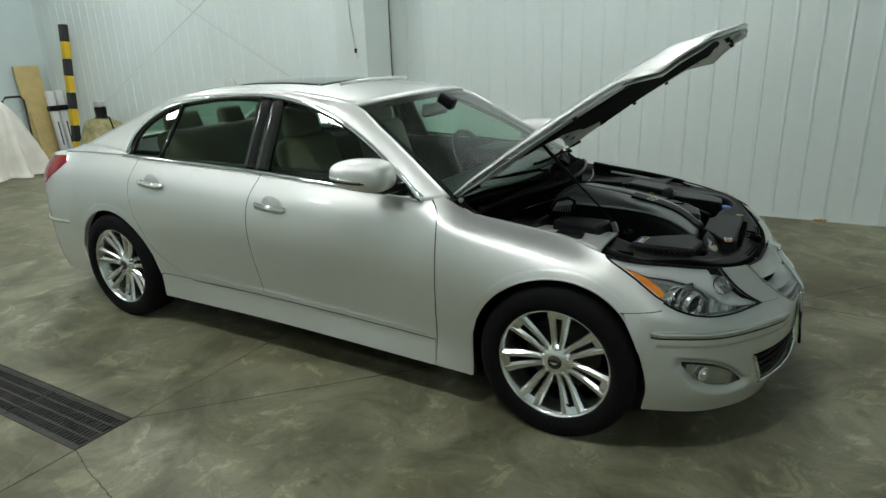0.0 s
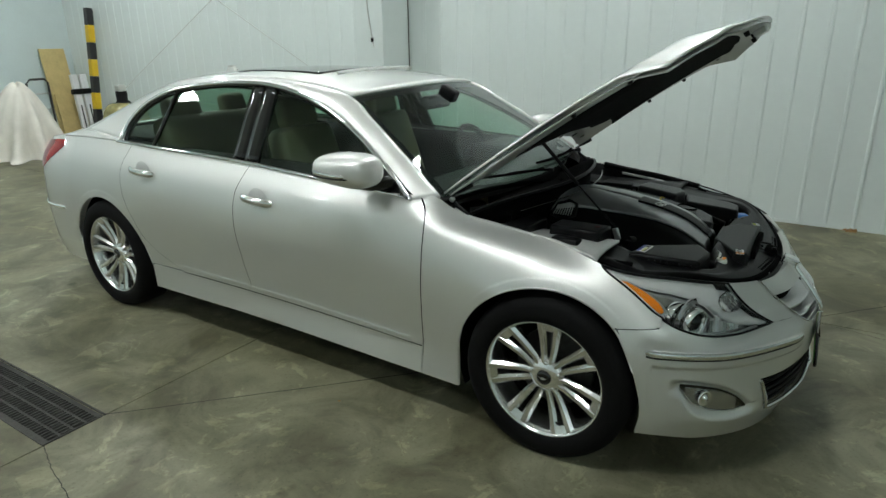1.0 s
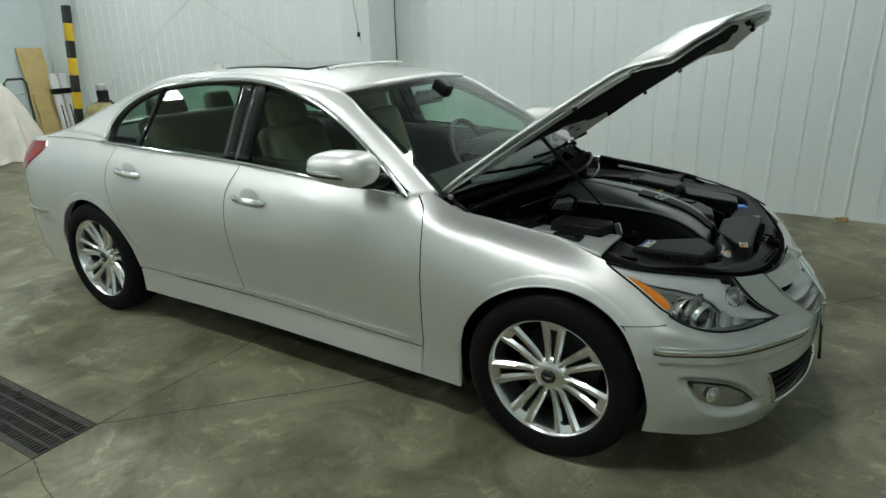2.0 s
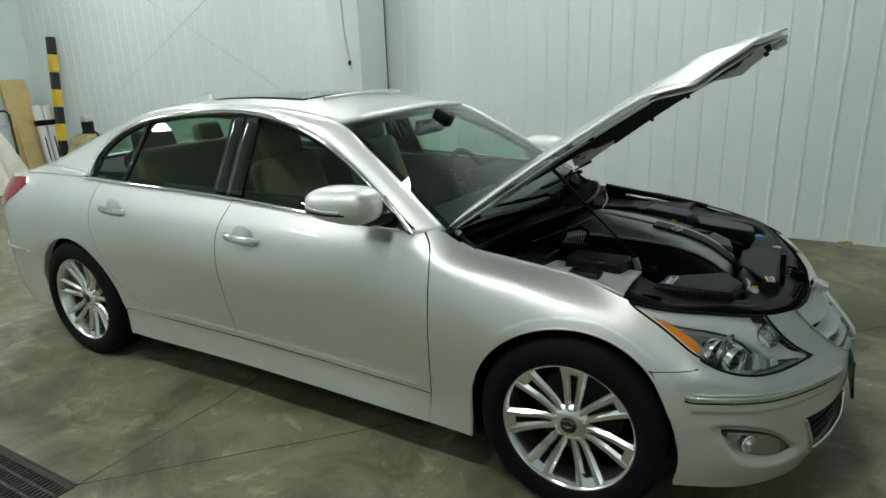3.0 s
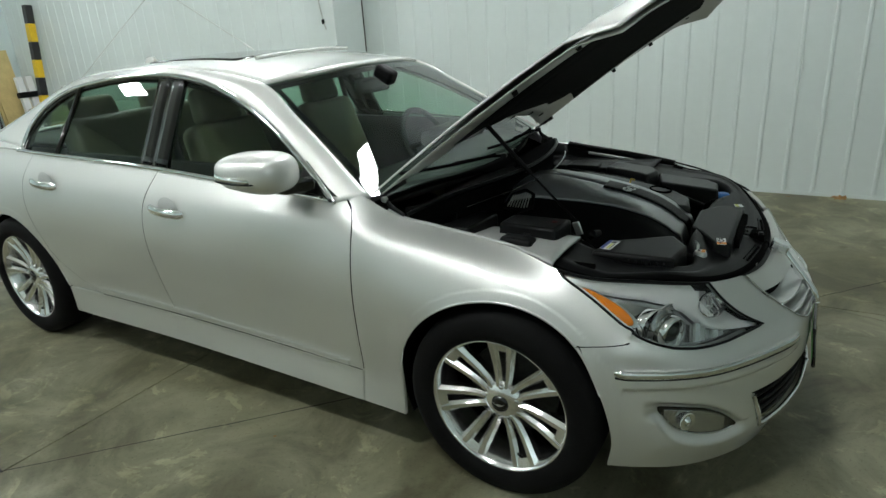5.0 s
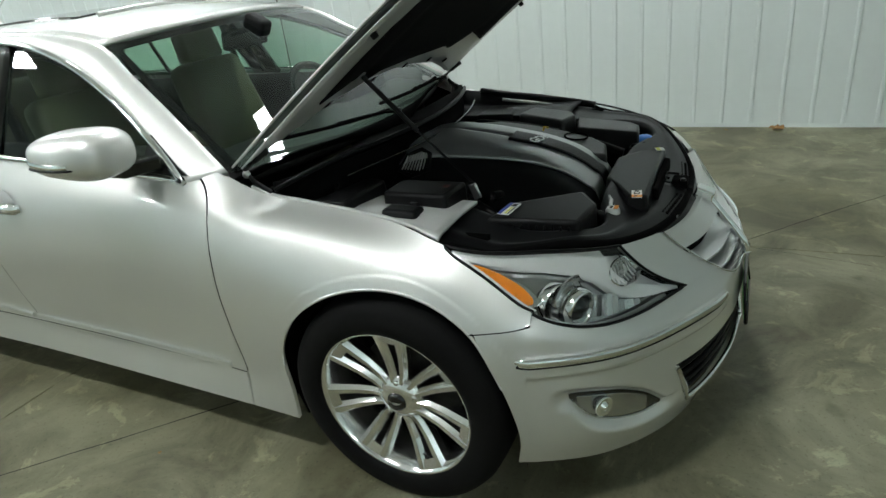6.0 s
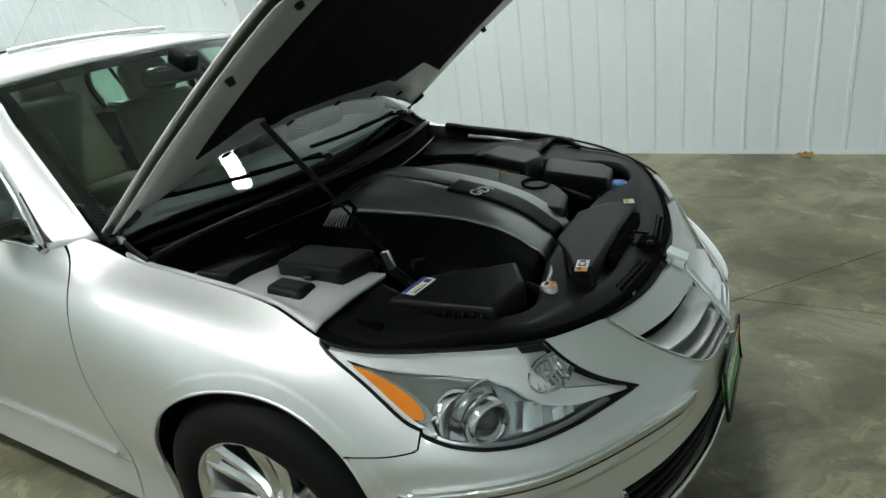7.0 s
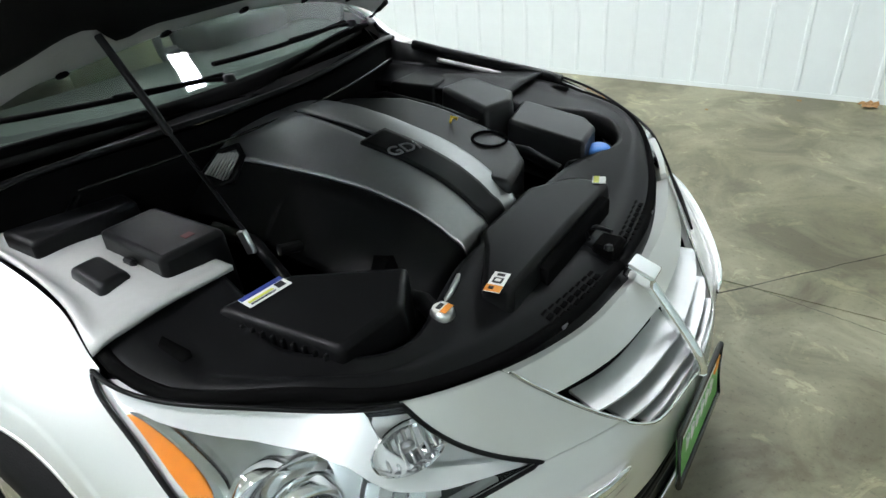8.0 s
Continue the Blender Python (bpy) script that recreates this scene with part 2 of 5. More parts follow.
def lathe(profile, n=48, axis="y", closed=False):
    """Turns a profile of (radius, along) about an axis."""
    verts, faces = [], []
    m = len(profile)
    for i in range(n):
        a = 2 * math.pi * i / n
        c, s = math.cos(a), math.sin(a)
        for r, h in profile:
            verts.append((r * c, h, r * s) if axis == "y" else (r * c, r * s, h))
    for i in range(n):
        j = (i + 1) % n
        for k in range(m if closed else m - 1):
            k2 = (k + 1) % m
            f = (i * m + k, j * m + k, j * m + k2, i * m + k2)
            faces.append(f if axis == "z" else f[::-1])
    return mesh_of(verts, faces)


def placed(me, m):
    me.transform(m)
    return me


def cubic(xs, ps, x):
    """A smooth curve through the points ps at the stations xs."""
    x = min(max(x, xs[0]), xs[-1])
    i = min(max(int(np.searchsorted(xs, x)) - 1, 0), len(xs) - 2)
    h = xs[i + 1] - xs[i]
    t = (x - xs[i]) / h
    d = (ps[i + 1] - ps[i]) / h
    m0 = d if i == 0 else ((xs[i + 1] - xs[i]) * (ps[i] - ps[i - 1]) / (xs[i] - xs[i - 1]) + (xs[i] - xs[i - 1]) * d) / (xs[i + 1] - xs[i - 1])
    m1 = d if i == len(xs) - 2 else ((xs[i + 2] - xs[i + 1]) * d + h * (ps[i + 2] - ps[i + 1]) / (xs[i + 2] - xs[i + 1])) / (xs[i + 2] - xs[i])
    t2, t3 = t * t, t * t * t
    return (2 * t3 - 3 * t2 + 1) * ps[i] + (t3 - 2 * t2 + t) * h * m0 + (3 * t2 - 2 * t3) * ps[i + 1] + (t3 - t2) * h * m1


class Curve:
    """Stations s with points; a side station is (s, y, z) with x = s, a nose or tail station (s, x, y, z)."""

    def __init__(self, *rows):
        self.s = np.array([r[0] for r in rows], float)
        self.p = np.array([(r[0], r[1], r[2]) if len(r) == 3 else r[1:] for r in rows], float)

    def __call__(self, s):
        return cubic(self.s, self.p, s)


def line(*pairs):
    """A smooth function through (in, out) pairs."""
    xs, ys = np.array([p[0] for p in pairs], float), np.array([p[1] for p in pairs], float)
    return lambda x: float(cubic(xs, ys, x))


def straight(*pairs):
    xs, ys = [p[0] for p in pairs], [p[1] for p in pairs]
    return lambda x: float(np.interp(x, xs, ys))


# ---- the car: body surface ----
def tail(y, z):
    """The stations round the rear corner of a body row."""
    return [(-4.42, -4.10, 0.0, z), (-4.25, -4.07, 0.34 * y, z), (-4.05, -3.97, 0.66 * y, z), (-3.88, -3.85, 0.88 * y, z)]


ROWS = [
    Curve(*tail(-0.80, 0.23), (-3.7, -0.82, 0.22), (-3.3, -0.865, 0.21), (-2.92, -0.885, 0.2), (-2.5, -0.89, 0.2), (-1.7, -0.89, 0.205), (-0.6, -0.895, 0.187), (-0.3, -0.9, 0.185), (0, -0.9, 0.195), (0.25, -0.895, 0.21),
          (0.45, 0.42, -0.865, 0.215), (0.6, 0.58, -0.735, 0.185), (0.75, 0.72, -0.53, 0.165), (0.9, 0.80, -0.27, 0.155), (1.05, 0.83, 0, 0.15)),
    Curve(*tail(-0.85, 0.36), (-3.7, -0.855, 0.35), (-3.3, -0.895, 0.35), (-2.92, -0.91, 0.35), (-2.5, -0.895, 0.352), (-1.7, -0.884, 0.352), (-0.6, -0.884, 0.325), (-0.3, -0.905, 0.325), (0, -0.915, 0.32), (0.25, -0.91, 0.305),
          (0.45, 0.44, -0.87, 0.295), (0.6, 0.62, -0.735, 0.285), (0.75, 0.765, -0.52, 0.275), (0.9, 0.845, -0.26, 0.265), (1.05, 0.875, 0, 0.26)),
    Curve(*tail(-0.86, 0.54), (-3.7, -0.87, 0.53), (-3.3, -0.91, 0.53), (-2.92, -0.93, 0.53), (-2.5, -0.92, 0.53), (-1.7, -0.915, 0.53), (-0.6, -0.912, 0.51), (-0.3, -0.928, 0.49), (0, -0.934, 0.465), (0.25, -0.92, 0.43),
          (0.45, 0.43, -0.875, 0.41), (0.6, 0.62, -0.73, 0.39), (0.75, 0.77, -0.50, 0.375), (0.9, 0.85, -0.25, 0.37), (1.05, 0.875, 0, 0.365)),
    Curve(*tail(-0.85, 0.71), (-3.7, -0.87, 0.71), (-3.3, -0.907, 0.712), (-2.92, -0.928, 0.715), (-2.5, -0.934, 0.725), (-1.7, -0.937, 0.725), (-0.6, -0.928, 0.70), (-0.3, -0.928, 0.69), (0, -0.934, 0.635), (0.25, -0.914, 0.562),
          (0.45, 0.42, -0.865, 0.545), (0.6, 0.61, -0.715, 0.525), (0.75, 0.765, -0.46, 0.503), (0.9, 0.845, -0.23, 0.48), (1.05, 0.865, 0, 0.475)),
    Curve(*tail(-0.82, 0.87), (-3.7, -0.845, 0.88), (-3.3, -0.875, 0.893), (-2.92, -0.897, 0.9), (-2.5, -0.909, 0.895), (-1.7, -0.910, 0.885), (-0.6, -0.892, 0.868), (-0.45, -0.878, 0.850), (-0.3, -0.868, 0.828), (0, -0.869, 0.772), (0.25, -0.868, 0.693),
          (0.45, 0.43, -0.835, 0.632), (0.6, 0.585, -0.69, 0.592), (0.75, 0.722, -0.435, 0.568), (0.9, 0.815, -0.215, 0.545), (1.05, 0.845, 0, 0.535)),
    Curve(*tail(-0.74, 0.975), (-3.7, -0.755, 1.01), (-3.3, -0.795, 1.04), (-2.92, -0.818, 1.048), (-2.5, -0.832, 1.042), (-1.7, -0.838, 1.025), (-0.75, -0.84, 0.975), (-0.63, -0.832, 0.968), (-0.575, -0.782, 0.980), (-0.535, -0.764, 0.950), (-0.48, -0.750, 0.917), (-0.3, -0.742, 0.884), (0, -0.75, 0.845), (0.2, -0.79, 0.803),
          (0.45, 0.42, -0.69, 0.772), (0.6, 0.559, -0.576, 0.745), (0.75, 0.655, -0.4, 0.717), (0.9, 0.71, -0.2, 0.697), (1.05, 0.725, 0, 0.688)),
]
RIDX = np.arange(6, dtype=float)


@functools.lru_cache(maxsize=60000)
def station(s):
    return np.array([r(s) for r in ROWS])


def ease(a, b, x):
    t = min(max((x - a) / (b - a), 0.0), 1.0)
    return t * t * (3 - 2 * t)


fog_top = line((0.505, 2.14), (0.56, 2.08), (0.61, 1.93), (0.65, 1.62), (0.682, 1.18))
fog_bot = line((0.505, 2.09), (0.53, 1.6), (0.565, 1.3), (0.61, 1.12), (0.65, 1.06), (0.682, 1.12))
FR, RR, AR, AZ = 0.0, -2.925, 0.388, 0.328


def S(s, v):
    """The body surface of the passenger side: s runs from the tail to the nose, v from the sill (0) to the belt (5)."""
    k = min(max(int(v) - 1, 0), 2)
    p = cubic(RIDX[k:k + 4], station(s)[k:k + 4], v) if 0 < v < 5 else station(s)[0 if v <= 0 else 5]
    out = 0.0
    if 0.40 < s < 0.90 and v < 3.3:
        # raised pad under the bright strip, hollow round the fog lamp
        out += 0.010 * ease(2.58, 2.70, v) * (1 - ease(3.04, 3.14, v)) * ease(0.40, 0.44, s) * (1 - ease(0.80, 0.88, s))
        out -= 0.024 * ease(-0.35, 0.0, v - fog_bot(s)) * ease(-0.22, -0.04, fog_top(s) - v) * ease(0.47, 0.52, s) * (1 - ease(0.672, 0.72, s))
    elif v < 4.6:
        # flat lip round the wheel openings
        for c in (FR, RR):
            if abs(s - c) < 0.46:
                d = math.hypot(p[0] - c, max(p[2] - AZ, 0.0)) - AR
                out += 0.0014 * (1 - ease(0.030, 0.040, d)) if d < 0.05 else 0.0
    if out:
        q = min(max((s - 0.2) / 0.85, 0.0), 1.0) * math.pi / 2
        p = p + np.array((math.sin(q), -math.cos(q), 0.0)) * out
    return p


def normal_at(s, v):
    e = 0.012
    a = S(s + e, v) - S(s - e, v)
    b = S(s, min(v + e, 5)) - S(s, max(v - e, 0))
    n = np.cross(a, b)
    return n / (np.linalg.norm(n) + 1e-9)


def v_at(s, z):
    lo, hi = 0.0, 5.0
    for _ in range(16):
        mid = (lo + hi) / 2
        lo, hi = (mid, hi) if S(s, mid)[2] < z else (lo, mid)
    return (lo + hi) / 2


def f_of(g):
    return g if callable(g) else (lambda x: g)


def patch(sl, sr, vb, vt, ns, nv, lift=0.0, flange=0.014, even=True):
    """A panel of the body surface between two edges along v and two along s, with its rims turned in. Returns data for panel()."""
    sl, sr, vb, vt = f_of(sl), f_of(sr), f_of(vb), f_of(vt)
    pts, nor = [], []
    for i in range(ns + 1):
        c = i / ns if even else 0.5 - 0.5 * math.cos(math.pi * i / ns)
        sm = sl(2.5) + (sr(2.5) - sl(2.5)) * c
        b, t = vb(sm), vt(sm)
        for j in range(nv + 1):
            v = b + (t - b) * j / nv
            s = sl(v) + (sr(v) - sl(v)) * c
            n = normal_at(s, v)
            pts.append(S(s, v) + n * lift)
            nor.append(n)
    w = nv + 1
    faces = [(i * w + j, (i + 1) * w + j, (i + 1) * w + j + 1, i * w + j + 1) for i in range(ns) for j in range(nv)]
    if flange:
        ring = [i * w for i in range(ns + 1)] + [ns * w + j for j in range(1, w)] + [i * w + nv for i in range(ns - 1, -1, -1)] + [j for j in range(nv - 1, 0, -1)]
        base = len(pts)
        for r in ring:
            pts.append(pts[r] - nor[r] * flange)
            nor.append(nor[r])
        m = len(ring)
        faces += [(ring[(k + 1) % m], ring[k], base + k, base + (k + 1) % m) for k in range(m)]
    return pts, nor, faces


def panel(name, patches, mat, parent, side, label=""):
    """One mesh from one or more patches; side 1 is the passenger side, -1 mirrors it to the driver's side."""
    verts, nors, faces = [], [], []
    for pts, nor, fs in patches:
        o = len(verts)
        verts += [(p[0], p[1] * side, p[2]) for p in pts]
        nors += [(n[0], n[1] * side, n[2]) for n in nor]
        faces += [tuple(o + k for k in (f if side == 1 else f[::-1])) for f in fs]
    me = mesh_of(verts, faces, True, name)
    me.normals_split_custom_set_from_vertices(nors)
    return part(name, me, mat, parent, label)


def along(v, s0, s1, n, lift=0.0, side=1):
    """Points on the body surface at height v from s0 to s1; v may be a function of s."""
    v = f_of(v)
    out = []
    for i in range(n + 1):
        s = s0 + (s1 - s0) * i / n
        p = S(s, v(s)) + normal_at(s, v(s)) * lift
        out.append((p[0], p[1] * side, p[2]))
    return out


car = thing("car", "silver metallic four-door saloon with its bonnet open", "car")
arch_z = lambda s, c: AZ + math.sqrt(max(AR * AR - (s - c) ** 2, 0.0))
arch_s = lambda z: math.sqrt(max(AR * AR - max(z - AZ, 0.0) ** 2, 0.0))
zof = lambda s, v: float(S(s, v)[2])
door_front = line((0, -0.585), (1, -0.578), (2.2, -0.562), (3.2, -0.553), (4.2, -0.568), (5, -0.615))
door_mid = line((1, -1.678), (2, -1.69), (3, -1.70), (4.1, -1.693), (5, -1.64))
door_rear = line((1, -2.25), (1.25, -2.36), (1.7, -2.50), (2.5, -2.615), (3.3, -2.685), (4.1, -2.70), (5, -2.66))
G = 0.0032
shift = lambda f, d: (lambda v: f(v) + d)
hl_out = straight((4.0, 0.43), (4.22, 0.428), (4.27, 0.395), (4.45, 0.325), (4.62, 0.265), (4.85, 0.19), (4.95, 0.168), (5, 0.163))
hl_low = straight((0.16, 4.3), (0.40, 4.25), (0.44, 4.15), (0.48, 4.06), (0.53, 3.98), (0.58, 3.94), (0.66, 3.93), (0.757, 4.0))
bump_z = lambda s: 0.617 + 0.115 * (s - 0.254)

PATCHES = {
    "fender": [
        patch(shift(door_front, G), lambda v: -0.30 if zof(-0.34, v) > 0.574 else -arch_s(zof(-0.36, v)), 0.0, 5.0, 10, 46),
        patch(-0.30, 0.14, lambda s: v_at(s, arch_z(s, FR)), 5.0, 40, 44),
        patch(0.14, lambda v: hl_out(v) - G, lambda s: v_at(s, max(arch_z(s, FR), bump_z(s)) + 0.002), 5.0, 20, 36),
    ],
    "front_door": [patch(shift(door_mid, G), shift(door_front, -G), 0.96, 5.0, 40, 22)],
    "rear_door": [patch(shift(door_rear, G), shift(door_mid, -G), 0.96, 5.0, 34, 30)],
    "quarter_panel": [
        patch(-3.62, -2.725, lambda s: v_at(s, arch_z(s, RR)) if s > RR - AR + 0.001 else 1.0, 5.0, 44, 40),
        patch(lambda v: -2.725 if zof(-2.7, v) > arch_z(-2.725, RR) else RR + arch_s(zof(-2.6, v)), shift(door_rear, -G), 1.0, 5.0, 8, 46),
    ],
    "rocker_panel": [patch(RR + AR + 0.002, -0.588, 0.0, 0.925, 40, 8)],
    "rear_bumper": [patch(-4.42, -3.625, 0.0, 3.3, 20, 14), patch(-3.62, RR - AR - 0.0, 0.0, 0.98, 8, 6)],
    "tailgate_corner": [patch(-4.42, -3.625, 3.32, 5.0, 16, 10)],
    "front_bumper": [
        patch(lambda v: arch_s(zof(0.36, v)), 0.43, 0.0, lambda s: v_at(min(max(s, 0.26), 0.43), bump_z(s) - 0.003), 12, 26),
        patch(0.43, 0.70, 0.0, lambda s: hl_low(s) - 0.015, 48, 76),
        patch(0.70, lambda v: 0.73 - 0.03 * min(max((v - 0.9) / 1.2, 0), 1), 0.0, 2.15, 4, 14),
        patch(0.715, 1.05, 0.0, 0.82, 16, 6),
        patch(0.70, 0.87, 2.15, lambda s: hl_low(min(s, 0.757)) - 0.015, 20, 44),
        patch(0.87, 1.05, 2.15, straight((0.87, 3.98), (0.92, 3.5), (1.05, 3.12)), 10, 10),
        patch(lambda v: 0.762 - 0.15 * (v - 4), lambda v: 0.868 - 0.125 * (v - 4), 4.0, 5.0, 10, 10),
    ],
}
PARTS = {}
for side in (1, -1):
    for nm, ps in PATCHES.items():
        PARTS[nm, side] = panel(nm, ps, PAINT, car, side)
    # black shells added behind the panels, standing in for the shade seen through the gaps
    panel("gap_shade_shell", [patch(-2.5, -0.6, 0.05, 4.9, 20, 8, lift=-0.06, flange=0), patch(-2.9, -2.3, 3.4, 4.9, 8, 6, lift=-0.05, flange=0), patch(-0.62, 0.16, 3.6, 4.6, 10, 5, lift=-0.05, flange=0),
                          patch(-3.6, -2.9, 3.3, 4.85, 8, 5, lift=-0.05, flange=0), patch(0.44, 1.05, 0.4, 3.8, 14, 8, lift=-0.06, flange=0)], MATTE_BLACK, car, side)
    # sill moulding, bright strips
    for nm, s0, s1 in (("rear_door", -2.24, -1.70), ("front_door", -1.675, -0.645)):
        panel("sill_moulding", [patch(s0, s1, straight((-2.26, 1.07), (-0.64, 1.0)), straight((-2.26, 1.19), (-0.64, 1.12)), 30, 3, lift=0.010, flange=0.011)], PAINT, PARTS[nm, side], side, "silver moulding strip")
    part("bumper_strip", sweep(along(straight((0.40, 3.03), (0.87, 3.02)), 0.405, 0.855, 30, 0.006, side), [0.005] + [0.013] * 29 + [0.004], 10, squash=0.55), CHROME, PARTS["front_bumper", side], "chrome bumper strip")
    # black line added for the dark lower edge that the chrome reflects
    part("strip_dark_line", sweep(along(straight((0.40, 2.90), (0.87, 2.89)), 0.408, 0.85, 30, 0.001, side), 0.0035, 6), BLACK, PARTS["front_bumper", side])
    part("bumper_strip", sweep(along(2.3, -3.8, -3.4, 12, 0.004, side), 0.011, 6, squash=0.6), CHROME, PARTS["rear_bumper", side], "chrome bumper strip")
    # wheel arch lip
    for c, nm, lo, hi in ((FR, "fender", -0.98, 0.93), (RR, "quarter_panel", -0.999, 0.999)):
        pts = []
        for i in range(33):
            s = c + AR * (lo + (hi - lo) * i / 32)
            p = S(s, v_at(s, arch_z(s, c)))
            pts.append((p[0], (p[1] + 0.004) * side, p[2] + 0.001))
        part("arch_lip", sweep(pts, 0.005, 6), PAINT, PARTS[nm, side])

# dark shut lines of the doors and panels: black tubes imitate the shade in the gaps
for side in (1, -1):
    for nm, f, v0, v1 in (("front_door", door_front, 1.0, 5.0), ("front_door", door_mid, 1.03, 5.0), ("rear_door", door_rear, 1.03, 5.0)):
        pts = []
        for k in range(41):
            v = v0 + (v1 - v0) * k / 40
            p = S(f(v), v) - normal_at(f(v), v) * 0.0035
            pts.append((p[0], p[1] * side, p[2]))
        part("door_gap_shade", sweep(pts, 0.0032, 6), MATTE_BLACK, PARTS[nm, side])
    part("sill_gap_shade", sweep(along(0.942, -2.25, -0.59, 40, -0.004, side), 0.0034, 6), MATTE_BLACK, PARTS["rocker_panel", side])
    part("bumper_gap_shade", sweep(along(lambda s: v_at(s, bump_z(s) - 0.001), 0.258, 0.425, 18, -0.0005, side), 0.0017, 6), MATTE_BLACK, PARTS["front_bumper", side])
    part("bumper_gap_shade", sweep([tuple((S(-3.622, v) - normal_at(-3.622, v) * 0.0035) * (1, side, 1)) for v in np.linspace(0.9, 3.3, 20)], 0.004, 6), MATTE_BLACK, PARTS["rear_bumper", side])

# tail lamps
for side in (1, -1):
    lamp = panel("tail_lamp", [patch(lambda v: -4.12, straight((3.7, -3.62), (4.2, -3.49), (4.6, -3.42), (4.85, -3.44)), 3.7, 4.85, 18, 10, lift=0.006, flange=0.02)], RED, car, side, "red tail lamp")

# ---- roof, pillars and glass ----
glass_y = lambda z: -0.845 + (z - 0.97) * 0.585
DLO = Curve((0.0, -0.655, 0, 0.966), (0.12, -0.83, 0, 1.08), (0.25, -1.075, 0, 1.215), (0.37, -1.32, 0, 1.313), (0.48, -1.57, 0, 1.374), (0.58, -1.835, 0, 1.398), (0.7, -2.27, 0, 1.374), (0.8, -2.555, 0, 1.322), (0.87, -2.71, 0, 1.244), (0.93, -2.785, 0, 1.16), (1.0, -2.805, 0, 1.052))
RAIL = Curve((0.0, -0.555, -0.765, 0.977), (0.12, -0.765, -0.705, 1.113), (0.25, -0.99, -0.642, 1.25), (0.37, -1.19, -0.585, 1.356), (0.48, -1.5, -0.562, 1.404), (0.58, -1.83, -0.548, 1.424), (0.7, -2.27, -0.538, 1.415), (0.8, -2.6, -0.535, 1.38), (0.87, -2.86, -0.55, 1.305), (0.93, -3.1, -0.59, 1.21), (1.0, -3.44, -0.68, 1.062))


def dlo(u):
    p = DLO(u)
    return np.array((p[0], glass_y(p[2]), p[2]))


def sheet(func, nu, nv, thick=0.0, flip=False):
    """A surface func(a, b) over the unit square, with an inner skin if thick."""
    w = nv + 1
    vs = [np.array(func(i / nu, j / nv), float) for i in range(nu + 1) for j in range(w)]
    fs = [(i * w + j, (i + 1) * w + j, (i + 1) * w + j + 1, i * w + j + 1) for i in range(nu) for j in range(nv)]
    if flip:
        fs = [f[::-1] for f in fs]
    if thick:
        me = mesh_of(vs, fs)
        nn = [np.array(v.normal) for v in me.vertices]
        bpy.data.meshes.remove(me)
        n0 = len(vs)
        vs += [v - n * thick for v, n in zip(vs[:n0], nn)]
        fs2 = [tuple(k + n0 for k in f[::-1]) for f in fs]
        ring = [i * w for i in range(nu + 1)] + [nu * w + j for j in range(1, w)] + [i * w + nv for i in range(nu - 1, -1, -1)] + [j for j in range(nv - 1, 0, -1)]
        m = len(ring)
        sides = [(ring[(k + 1) % m], ring[k], ring[k] + n0, ring[(k + 1) % m] + n0) for k in range(m)]
        if flip:
            sides = [f[::-1] for f in sides]
        fs = fs + fs2 + sides
    return mesh_of(vs, fs)


def rail_pt(u, r, side):
    a, b = dlo(u), RAIL(u)
    p = a + (b - a) * r + np.array((0, -0.75, 0.66)) * (0.004 + 0.010 * min(u / 0.2, 1.0)) * math.sin(math.pi * r)
    return (p[0], p[1] * side, p[2])


def roof_pt(a, b):
    u = 0.37 + 0.43 * a
    w = 2 * b - 1
    k = RAIL(u)
    c = 1 - abs(w) ** 2.2
    bow = 0.115 * (1 - a) ** 3 - 0.09 * a ** 4
    return (k[0] + bow * c, k[1] * -w, k[2] + (0.036 - 0.006 * a) * c)


